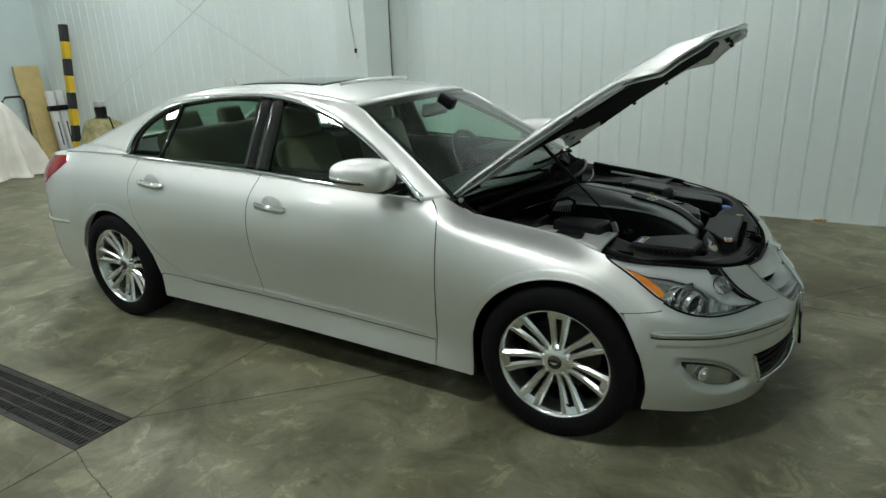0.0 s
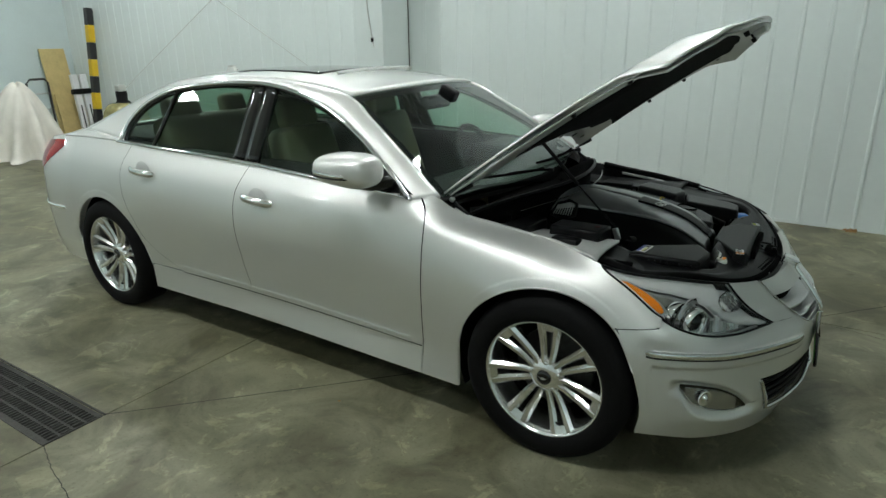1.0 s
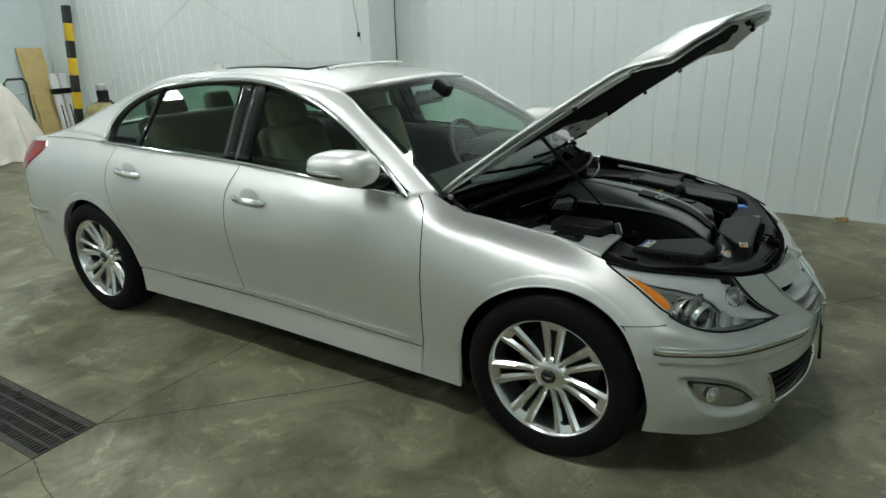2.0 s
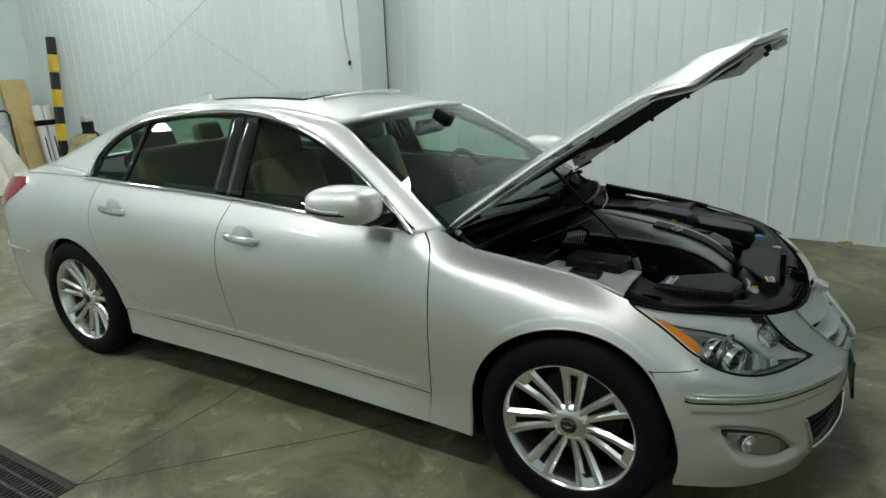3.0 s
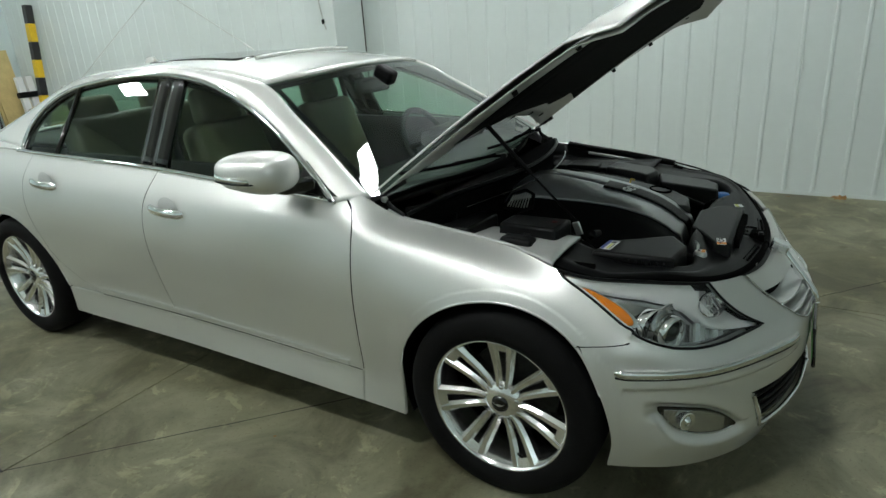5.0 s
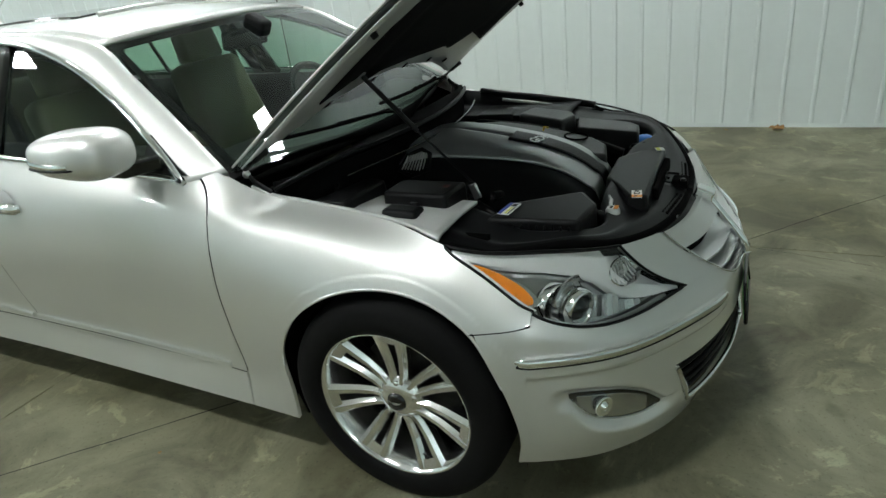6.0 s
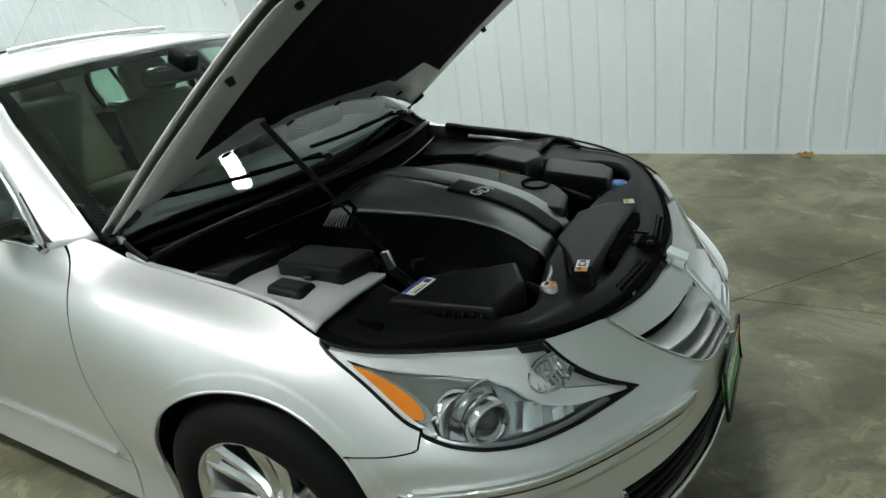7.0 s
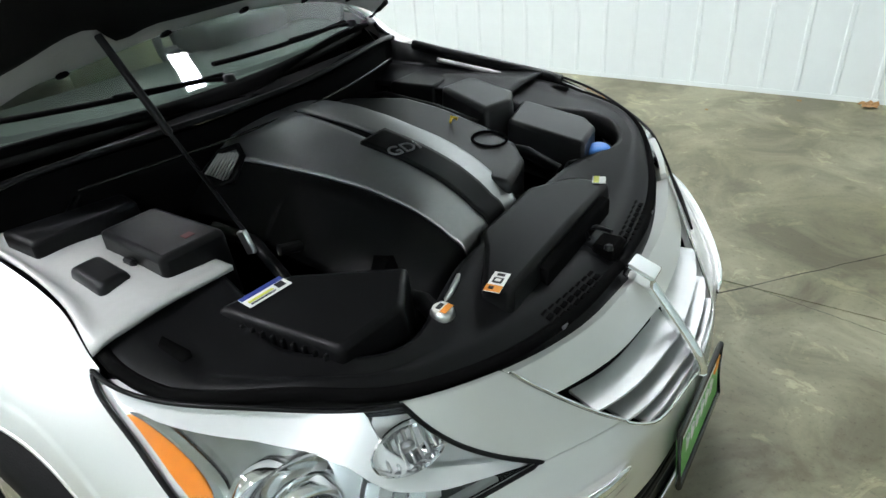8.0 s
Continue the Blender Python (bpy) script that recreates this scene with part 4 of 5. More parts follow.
    gr = panel("grille", [patch(lambda v: 0.873 - 0.125 * max(v - 4, 0), 1.05, gbot, 4.98, 14, 10, lift=-0.045, flange=0)], MATTE_BLACK, car, side, "satin silver grille with broad slats")
    panel("grille_header", [patch(lambda v: gl(v) + 0.002, 1.05, 4.60, 4.96, 16, 5, lift=0.0, flange=0.03)], PAINT, gr, side, "broad silver header bar")
    for k, vv in enumerate((4.36, 4.08, 3.80, 3.52)):
        s_in = straight((3.1, 1.05), (3.5, 0.925), (4.0, 0.873), (5, 0.75))(vv - 0.06) + 0.004

        def slat(a, b):
            s = s_in + (1.05 - s_in) * a
            v = vv + 0.10 * (b - 0.5) * 2
            q = S(s, v) + normal_at(s, v) * (0.004 - 0.05 * b)
            return (q[0], q[1] * side, q[2] + 0.004 * b)
        me = sheet(slat, 28, 3, 0.006, flip=side == -1)
        me.polygons.foreach_set("use_smooth", [False] * len(me.polygons))
        part("slat", me, GRILLE_SILVER, gr)
    rim = along(gbot, 0.875, 1.05, 14, 0.004, side)[::-1] + [(x, y, z) for x, y, z in [tuple(np.array((1, side, 1)) * (S(gl(v), v) + normal_at(gl(v), v) * 0.004)) for v in np.linspace(4.0, 4.98, 12)]]
    part("grille_rim", sweep(rim, 0.0032, 8), CHROME, gr, "chrome grille surround")

spine = [tuple(S(1.05, v) + np.array((0.012, 0, 0))) for v in np.linspace(4.95, 3.15, 16)]
part("grille_spine", sweep(spine, [0.014] * 10 + [0.012] * 6, 8, squash=0.9), CHROME, car, "chrome centre bar of the grille")
part("grille_ornament", box_bm((0.735, 0, 0.693), (0.06, 0.055, 0.03), 0.006, 2, Matrix.Rotation(radians(20), 4, "Y")), CHROME, car, "chrome block above the grille")

# number plate: green with bars for its letters
plate = part("number_plate", box_bm((0.882, 0.012, 0.368), (0.006, 0.305, 0.135), 0.003, 1, Matrix.Rotation(radians(-6), 4, "Y")), GREEN_PLATE, car, "green number plate in a black frame")
fr = [(0.886 + 0.104 * (0.368 - z) * 0.9 + 0.001, y, z) for y, z in ((-0.143, 0.297), (0.167, 0.297), (0.167, 0.44), (-0.143, 0.44))]
part("plate_frame", sweep([fr[0], fr[1], fr[2], fr[3]], 0.0065, 6, closed=True), GLOSS_BLACK, plate, "black plate frame")
part("plate_band", box_bm((0.8815, 0.012, 0.418), (0.006, 0.26, 0.02), 0.001, 1), WHITE_LABEL, plate)
for k in range(6):
    part("plate_bar", box_bm((0.8845, -0.08 + 0.036 * k, 0.36), (0.006, 0.018, 0.05), 0.001, 1), WHITE_LABEL, plate)
part("plate_spot", box_bm((0.8835, 0.135, 0.405), (0.006, 0.03, 0.04), 0.002, 1), ORANGE, plate)

# ---- bonnet, standing open ----
HO, HA, HN = Vector((-0.55, 0, 1.0)), Vector((0.836, 0, 0.548)), Vector((-0.548, 0, 0.836))
half = line((0.0, 0.757), (0.3, 0.745), (0.6, 0.728), (0.9, 0.685), (1.08, 0.61), (1.18, 0.49), (1.24, 0.32), (1.272, 0.0))


def hood_pt(a, w, drop=0.0):
    """a runs from the hinge edge to the nose, w across from -1 to 1; drop goes below the outer skin."""
    back = 0.17 * (1 - w * w)
    tip = 1.262 - 0.27 * abs(w) ** 2.6
    d = back + (tip - back) * a
    y = w * (0.757 - 0.03 * min(d, 0.6) / 0.6 - 0.10 * max(d - 0.6, 0) ** 1.5 - 0.02 * abs(w) * max(d - 0.8, 0))
    up = 0.026 * math.sin(math.pi * min(d / 1.27, 1)) + 0.045 * (1 - w * w) * (1 - 0.35 * a) - 0.045 * max(a - 0.86, 0) / 0.14 - 0.012 * max(abs(w) - 0.86, 0) / 0.14
    crease = 0.008 * math.exp(-((abs(w) - 0.62) / 0.08) ** 2)
    p = HO + HA * d + HN * (up + crease - drop) + Vector((0, y, 0))
    return (p.x, p.y, p.z)


bonnet = part("bonnet", sheet(lambda a, b: hood_pt(a, 2 * b - 1), 34, 36, 0.006), PAINT, car, "silver bonnet propped open")


def frame_pt(a, b):
    w = (2 * b - 1) * 0.985
    e = min(min(a, 1 - a) * 9, min(b, 1 - b) * 14, 1.0)
    return hood_pt(0.012 + 0.976 * a, w, 0.024 + (0.034 - 0.018 * a) * e)


part("bonnet_frame", sheet(frame_pt, 34, 36, 0.004), INNER_PAINT, bonnet, "satin silver inner frame")


def pad_pt(a, b):
    w = 2 * b - 1
    lo = 0.13 + 0.11 * min(abs(w) * 1.5, 1) ** 3 - 0.045 * math.exp(-((abs(w) - 0.54) / 0.08) ** 2)
    e = min(min(a, 1 - a) * 10, min(b, 1 - b) * 12, 1.0)
    return hood_pt(lo + (0.90 - lo) * a, w * 0.83, 0.056 - 0.022 * a + 0.016 * e)


part("insulation_pad", sheet(pad_pt, 26, 40, 0.006), FELT, bonnet, "black felt insulation pad")
# holes along the frame, as black discs that imitate their shaded inside
for y in (-0.6, -0.42, -0.18, 0.05, 0.28, 0.5):
    w = y / 0.74
    p = Vector(hood_pt(0.06, w, 0.048))
    part("frame_hole_shade", placed(lathe([(0.0, 0.0), (0.014, 0.0), (0.015, 0.004)], 14, "z"), Matrix.Translation(p) @ HN.to_track_quat("Z", "Y").to_matrix().to_4x4() @ Matrix.Rotation(math.pi, 4, "X")), MATTE_BLACK, bonnet)
for a, w in ((0.92, 0.25), (0.93, -0.2), (0.95, 0.02), (0.7, 0.93), (0.86, 0.86), (0.5, 0.95), (0.93, 0.5), (0.6, -0.94), (0.8, -0.9)):
    p = Vector(hood_pt(a, w, 0.030 if abs(w) > 0.85 else 0.045))
    part("rubber_stop", placed(lathe([(0.0, 0.02), (0.009, 0.019), (0.012, 0.0)], 12, "z"), Matrix.Translation(p) @ (-HN).to_track_quat("Z", "Y").to_matrix().to_4x4()), BLACK, bonnet)
part("bonnet_catch", box_bm(Vector(hood_pt(0.955, 0.0, 0.055)), (0.05, 0.09, 0.025), 0.005, 1, Matrix.Rotation(radians(-33), 4, "Y")), SATIN, bonnet)
for side in (1, -1):
  if side == 1:
    part("gas_strut", sweep([(0.106, -0.432 * side, 0.845), (-0.08, -0.41 * side, 1.005), (-0.085, -0.41 * side, 1.01), (-0.278, -0.385 * side, 1.185)], [0.004, 0.004, 0.0085, 0.0085], 10), BLACK, car, "black gas strut")
  if side == 1:
    part("strut_bracket", box_bm((0.106, -0.435 * side, 0.825), (0.026, 0.010, 0.05), 0.004, 2, Matrix.Rotation(radians(-20), 4, "Y")), SATIN, car, "bare metal strut bracket")
  hg = part("bonnet_hinge", sweep([(-0.44, -0.725 * side, 0.90), (-0.50, -0.725 * side, 0.935), (-0.525, -0.725 * side, 0.97), (-0.48, -0.72 * side, 1.0), (-0.43, -0.71 * side, 1.03)], 0.010, 6, squash=0.5), BLACK, car, "black hinge arm")
  part("hinge_bolt", placed(lathe([(0, -0.012), (0.012, -0.012), (0.013, 0)], 6), Matrix.Translation((-0.52, -0.722 * side, 0.957))), SATIN, hg)

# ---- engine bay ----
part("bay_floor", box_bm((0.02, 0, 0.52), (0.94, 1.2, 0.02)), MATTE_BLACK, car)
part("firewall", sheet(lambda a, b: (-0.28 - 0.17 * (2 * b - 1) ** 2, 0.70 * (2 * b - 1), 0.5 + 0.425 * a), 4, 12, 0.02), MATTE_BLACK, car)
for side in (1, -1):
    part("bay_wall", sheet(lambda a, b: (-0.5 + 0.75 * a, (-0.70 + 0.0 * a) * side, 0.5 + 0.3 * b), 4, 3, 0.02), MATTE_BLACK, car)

    def ledge_pt(a, b):
        s = -0.50 + (0.14 + 0.50) * a
        p = S(s, 5)
        q = np.array((s + 0.01, -0.50, 0.805 + 0.02 * math.sin(a * 5)))
        e = min(b / 0.12, 1.0)
        y = p[1] + 0.012 + (q[1] - p[1] - 0.012) * b
        z = (p[2] - 0.004) + (0.818 - p[2] + 0.004) * e ** 0.6 - 0.02 * max(b - 0.6, 0) + 0.012 * math.exp(-((b - 0.45) / 0.14) ** 2 - ((a - 0.72) / 0.2) ** 2)
        return (s, y * side, z)

    if side == 1:
        lg = part("inner_wing", sheet(ledge_pt, 26, 14, 0.01, flip=True), INNER_PAINT, car, "bare silver inner wing panel")
        for k in range(5):
            p = Vector(ledge_pt(0.12 + 0.18 * k, 0.2)) + Vector((0, 0, 0.002))
            part("wing_bolt", placed(lathe([(0, 0.006), (0.007, 0.006), (0.008, 0)], 8, "z"), Matrix.Translation(p)), SATIN if k % 2 else BLACK, lg)
        # black discs on the closed panel imitate the shade in its holes
        for a, b, r in ((0.90, 0.62, 0.019), (0.94, 0.18, 0.012), (0.86, 0.5, 0.006), (0.4, 0.3, 0.006)):
            p = Vector(ledge_pt(a, b)) + Vector((0, 0, 0.003))
            part("wing_hole_shade", placed(lathe([(0, 0), (r, 0), (r * 1.15, -0.003)], 16, "z"), Matrix.Translation(p)), MATTE_BLACK, lg)
    else:
        lg = part("inner_wing", sheet(ledge_pt, 26, 12, 0.01), BLACK, car, "black inner wing trim")
        part("wing_flange", sweep([tuple(np.array(S(-0.22 + 0.37 * k / 12, 5)) * (1, -1, 1) + np.array((0, -0.05, -0.02))) for k in range(13)], 0.008, 6), INNER_PAINT, lg)
        part("wing_seal", sweep([tuple(np.array(S(-0.34 + 0.54 * k / 14, 5)) * (1, -1, 1) + np.array((0, -0.022, 0.0))) for k in range(15)], 0.016, 6), BLACK, lg)

part("tower_cap", box_bm((-0.03, -0.652, 0.832), (0.128, 0.064, 0.034), 0.014, 3, Matrix.Rotation(radians(-4), 4, "Z"), taper=0.9), BLACK, car, "rounded black strut tower cap")

# black cover over the radiator, following the edge of the bonnet opening
rim_in = Curve((0.0, 0.12, -0.50, 0), (0.1, 0.2, -0.52, 0), (0.22, 0.33, -0.58, 0), (0.38, 0.475, -0.53, 0), (0.5, 0.51, -0.44, 0), (0.62, 0.475, -0.31, 0), (0.72, 0.455, -0.24, 0), (0.85, 0.445, -0.1, 0), (1.0, 0.44, 0.0, 0))


def shroud_z(x):
    t = min(max((x - 0.42) / 0.28, 0), 1)
    return 0.772 - 0.082 * t * t * (3 - 2 * t)


def shroud_pt(a, b, side):
    s = 0.10 + 0.95 * a
    o = S(s, 5)
    n = normal_at(s, 4.9)
    i = rim_in(a)
    ox, oy = o[0] - 0.022 * max(n[0], 0.1) * 1.2, o[1] + 0.02 * max(-n[1], 0.0)
    x, y = ox + (i[0] - ox) * b, oy + (i[1] - oy) * b
    z = shroud_z(x) + 0.03 * max(1 - a / 0.2, 0) + 0.006 * math.exp(-((b - 0.25) / 0.1) ** 2)
    if b < 0.09:
        z -= 0.03 * (1 - b / 0.09)
    if b > 0.93:
        z -= 0.05 * (b - 0.93) / 0.07
    return (x, y * side, z)


for side in (1, -1):
    sh = part("radiator_cover", sheet(lambda a, b: shroud_pt(a, b, side), 44, 26, 0.008, flip=side == 1), BLACK, car, "black plastic radiator cover")
    part("cover_seal", sweep([tuple(np.array(shroud_pt(k / 40, 0.06, side)) + np.array((0, 0, 0.012))) for k in range(41)], 0.012, 8), MATTE_BLACK, sh, "black rubber sealing lip")
    part("cover_rib", sweep([tuple(np.array(shroud_pt(k / 40, 0.24, side)) + np.array((0, 0, 0.002))) for k in range(41)], 0.006, 6), BLACK, sh)
    for k, (a, b) in enumerate(((0.18, 0.45), (0.3, 0.5), (0.42, 0.38), (0.66, 0.5), (0.78, 0.55), (0.9, 0.6), (0.72, 0.33))):
        p = Vector(shroud_pt(a, b, side))
        part("cover_clip", placed(lathe([(0, 0.005), (0.007, 0.005), (0.01, 0.001), (0.012, -0.002)], 12, "z"), Matrix.Translation(p)), MATTE_BLACK, sh)
    # air slots beside the catch: black blocks for the shade inside them
    for r in range(3):
        for k in range(8):
            x, y = 0.655 + 0.014 * r - 0.006 * k * 0.5, (-0.075 - 0.023 * k) * side
            part("air_slot_shade", box_bm((x, y, shroud_z(x) + 0.0105), (0.0085, 0.017, 0.005)), MATTE_BLACK, sh)
    part("slot_frame", box_bm((0.653, -0.155 * side, shroud_z(0.665) + 0.0065), (0.044, 0.18, 0.006), 0.002, 1, Matrix.Rotation(radians(3.5 * side), 4, "Z") @ Matrix.Rotation(radians(9), 4, "Y")), GREY_PLASTIC, sh)
part("intake_duct", prism_bm([(0.435, -0.13), (0.43, 0.10), (0.50, 0.20), (0.59, 0.21), (0.59, 0.0), (0.60, -0.29), (0.54, -0.30), (0.48, -0.19)], 0.69, 0.776, 0.012, 0.94), BLACK, car, "black air intake duct")
part("duct_step", prism_bm([(0.575, -0.16), (0.57, 0.16), (0.607, 0.15), (0.612, -0.17)], 0.70, 0.758, 0.006), MATTE_BLACK, car)
catch = part("bonnet_lock", box_bm((0.655, 0.02, 0.715), (0.05, 0.06, 0.035), 0.006, 1), MATTE_BLACK, car, "black bonnet lock with a release lever")
part("lock_lever", sweep([(0.62, 0.0, 0.735), (0.60, 0.03, 0.738), (0.615, 0.055, 0.736), (0.65, 0.05, 0.735)], 0.005, 6), BLACK, catch)
part("lock_bolt", placed(lathe([(0, 0.008), (0.009, 0.008), (0.01, 0)], 6, "z"), Matrix.Translation((0.668, -0.012, 0.732))), BLACK, catch)


# engine cover: a domed moulding with two bright bands and a dark badge strip between
ez = line((-0.36, 0.80), (-0.30, 0.865), (-0.2, 0.895), (-0.05, 0.889), (0.1, 0.868), (0.22, 0.843), (0.32, 0.805), (0.38, 0.765), (0.42, 0.72), (0.435, 0.66))


def cover_pt(a, b, lift=0.0, x0=-0.36, x1=0.435, y0=-0.33, y1=0.30):
    x = x0 + (x1 - x0) * a
    y = y0 + (y1 - y0) * b
    t = max(abs(y + 0.02 + 0.10 * max(x, 0)) - 0.13, 0)
    z = ez(x) - 0.012 * (y / 0.15) ** 2 - 1.1 * t ** 1.45
    fl = 0.02 * math.exp(-((abs(y + 0.02) - 0.16) / 0.03) ** 2)
    return (x - 0.10 * max(abs(y) - 0.2, 0) * (1 if x > 0 else -1), y, z + lift - fl * 0.3)


cover = part("engine_cover", sheet(cover_pt, 60, 54, 0.01), COVER_GREY, car, "dark grey engine cover with two silver bands")


def band_pt(a, b, ya0, ya1, yb0, yb1, lift, x0, x1):
    """A strip of the cover whose edges run from (ya0, ya1) at the back to (yb0, yb1) in front."""
    x = x0 + (x1 - x0) * a
    lo, hi = ya0 + (yb0 - ya0) * a, ya1 + (yb1 - ya1) * a
    y = lo + (hi - lo) * b
    return cover_pt((x + 0.36) / 0.795, (y + 0.33) / 0.63, lift)


part("cover_band", sheet(lambda a, b: band_pt(a, b, -0.23, -0.002, -0.145, -0.055, 0.010, -0.29, 0.425), 60, 14, 0.008), COVER_SILVER, cover, "silver trim band")
part("cover_band", sheet(lambda a, b: band_pt(a, b, 0.0, 0.19, 0.018, 0.075, 0.010, -0.25, 0.425), 60, 10, 0.008), COVER_SILVER, cover, "silver trim band")
part("badge_strip", sheet(lambda a, b: band_pt(a, b, -0.062, 0.028, -0.053, 0.016, 0.0185, 0.085, 0.428), 50, 8, 0.008), BLACK, cover, "black badge strip")
cu = bpy.data.curves.new("text", "FONT")
cu.body, cu.size, cu.extrude, cu.align_x, cu.align_y = "GDi", 0.05, 0.0012, "CENTER", "CENTER"
tmp = bpy.data.objects.new("text", cu)
me = bpy.data.meshes.new_from_object(tmp)
bpy.data.objects.remove(tmp)
me.materials.clear()
tz = cover_pt((0.185 + 0.36) / 0.795, (-0.03 + 0.33) / 0.63)[2]
badge = part("badge_letters", me, SATIN, cover, "silver letters GDi")
badge.matrix_basis = Matrix.Translation((0.185, -0.03, tz + 0.0225)) @ Matrix.Rotation(radians(14), 4, "Y") @ Matrix.Rotation(radians(74), 4, "Z")
oil = part("oil_filler_recess", placed(lathe([(0.040, 0.0), (0.042, 0.0025), (0.046, 0.003), (0.048, 0.0), (0.040, -0.012), (0.0, -0.014)], 28, "z"), Matrix.Translation((0.248, 0.238, 0.8085)) @ Matrix.Rotation(radians(5.3), 4, "Y")), MATTE_BLACK, car, "round oil filler recess")
part("oil_cap", placed(lathe([(0.0, 0.006), (0.028, 0.006), (0.033, 0.0), (0.033, -0.02)], 20, "z"), Matrix.Translation((0.248, 0.238, 0.7965))), BLACK, oil)
part("dipstick", sweep([(0.10, 0.27, 0.80), (0.11, 0.275, 0.835), (0.125, 0.28, 0.83)], 0.005, 6), YELLOW, car, "yellow dipstick loop")
part("cover_shoulder", placed(prism_bm([(-0.28, 0.10), (-0.27, 0.26), (-0.12, 0.365), (0.02, 0.36), (0.20, 0.315), (0.315, 0.265), (0.385, 0.19), (0.415, 0.06), (0.3, 0.05)], -0.14, 0.0, 0.014, 0.97), Matrix.Translation((0, 0, 0.828)) @ Matrix.Rotation(radians(5.3), 4, "Y")), BLACK_LIT, car, "black shoulder of the engine")
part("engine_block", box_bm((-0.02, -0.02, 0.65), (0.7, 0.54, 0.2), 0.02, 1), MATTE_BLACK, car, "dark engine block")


def on_cover(x, y, lift):
    return cover_pt((x + 0.36) / 0.795, (y + 0.33) / 0.63, lift)


vent = part("cover_vent", sweep([on_cover(x, y, 0.014) for x, y in ((-0.272, -0.255), (-0.25, -0.205), (-0.20, -0.185), (-0.158, -0.21), (-0.15, -0.262), (-0.21, -0.28))], 0.008, 8, closed=True), COVER_GREY, car, "ribbed vent of the engine cover")
for k in range(8):
    part("vent_rib", sweep([on_cover(-0.258 + 0.0125 * k, -0.258 - 0.0015 * k, 0.016), on_cover(-0.246 + 0.0105 * k, -0.212 + 0.001 * k, 0.016)], 0.0028, 6), INNER_PAINT, vent)

# boxes and caps round the engine
air = part("air_filter_box", prism_bm([(0.195, -0.595), (0.468, -0.572), (0.485, -0.43), (0.42, -0.33), (0.235, -0.455)], 0.62, 0.806, 0.012, 0.96), BLACK, car, "black air filter housing with a white label")
for k in range(9):
    part("filter_rib", box_bm((0.26 + 0.022 * k, -0.587 + 0.0018 * k, 0.765), (0.006, 0.012, 0.05), 0.002, 1), BLACK, air)


def decal(name, c, size, rz, mat, parent, label="", tilt=0.0):
    ob = part(name, box_bm((0, 0, 0), (size[0], size[1], 0.0016), 0.0005, 1), mat, parent, label)
    ob.matrix_basis = Matrix.Translation(c) @ Matrix.Rotation(radians(rz), 4, "Z") @ Matrix.Rotation(radians(tilt), 4, "Y")
    return ob


lab = decal("label", (0.248, -0.52, 0.8095), (0.088, 0.036), 84, WHITE_LABEL, air, "white label with a blue heading")
for c, sz, mt in (((0, 0.0125, 0.0012), (0.086, 0.011), NAVY), ((-0.012, -0.004, 0.0012), (0.05, 0.006), YELLOW_INK), ((0.028, -0.004, 0.0012), (0.016, 0.016), INK), ((-0.012, -0.012, 0.0012), (0.05, 0.003), INK)):
    part("print_bar", box_bm(c, (*sz, 0.0012)), mt, lab)
lab = decal("warning_label", (0.563, -0.272, 0.7785), (0.062, 0.03), 100, WHITE_LABEL, car, "white and orange warning label")
for c, sz, mt in (((-0.021, 0, 0.0012), (0.019, 0.03), ORANGE), ((-0.021, 0.004, 0.002), (0.008, 0.009), INK), ((0.004, 0, 0.0012), (0.016, 0.018), INK), ((0.004, 0, 0.002), (0.008, 0.010), WHITE_LABEL), ((0.022, 0.0, 0.0012), (0.007, 0.014), INK)):
    part("print_bar", box_bm(c, (*sz, 0.0012)), mt, lab)
rc = part("radiator_cap", placed(lathe([(0, 0.012), (0.017, 0.012), (0.021, 0.006), (0.022, -0.004)], 20, "z"), Matrix.Translation((0.512, -0.372, 0.758))), SATIN, car, "metal radiator cap with an orange sticker")
part("cap_sticker", placed(lathe([(0, 0.0), (0.017, 0.0)], 18, "z"), Matrix.Translation((0.512, -0.372, 0.7715))), WHITE_LABEL, rc)
part("print_bar", box_bm((0.522, -0.372, 0.773), (0.012, 0.026, 0.001)), ORANGE, rc)
part("print_bar", box_bm((0.508, -0.372, 0.773), (0.008, 0.016, 0.001)), INK, rc)
part("cap_pipe", sweep([(0.5, -0.36, 0.755), (0.495, -0.31, 0.77), (0.48, -0.27, 0.765)], 0.006, 6), SATIN, car)

fb = part("fuse_box", prism_bm([(-0.34, -0.685), (-0.265, -0.45), (-0.19, -0.46), (-0.212, -0.68)], 0.70, 0.862, 0.010, 0.95), BLACK, car, "black fuse box")
fb2 = part("relay_box", prism_bm([(-0.138, -0.59), (-0.13, -0.465), (0.10, -0.462), (0.085, -0.598)], 0.72, 0.868, 0.012, 0.95), BLACK, car, "black relay box with a faint red mark")
part("print_bar", box_bm((0.05, -0.515, 0.8685), (0.018, 0.02, 0.0015)), DULL_RED, fb2)
part("box_latch", box_bm((-0.02, -0.60, 0.83), (0.03, 0.012, 0.03), 0.003, 1), BLACK, fb2)
part("battery_cover", prism_bm([(0.205, 0.395), (0.165, 0.575), (0.40, 0.50), (0.455, 0.44), (0.475, 0.315)], 0.66, 0.80, 0.012, 0.96), BLACK_LIT, car, "black battery cover")
part("battery_vent", prism_bm([(-0.085, 0.49), (-0.055, 0.635), (0.16, 0.54), (0.20, 0.46), (0.17, 0.35)], 0.68, 0.835, 0.016, 0.92), BLACK_LIT, car, "black box with a bevelled lid")
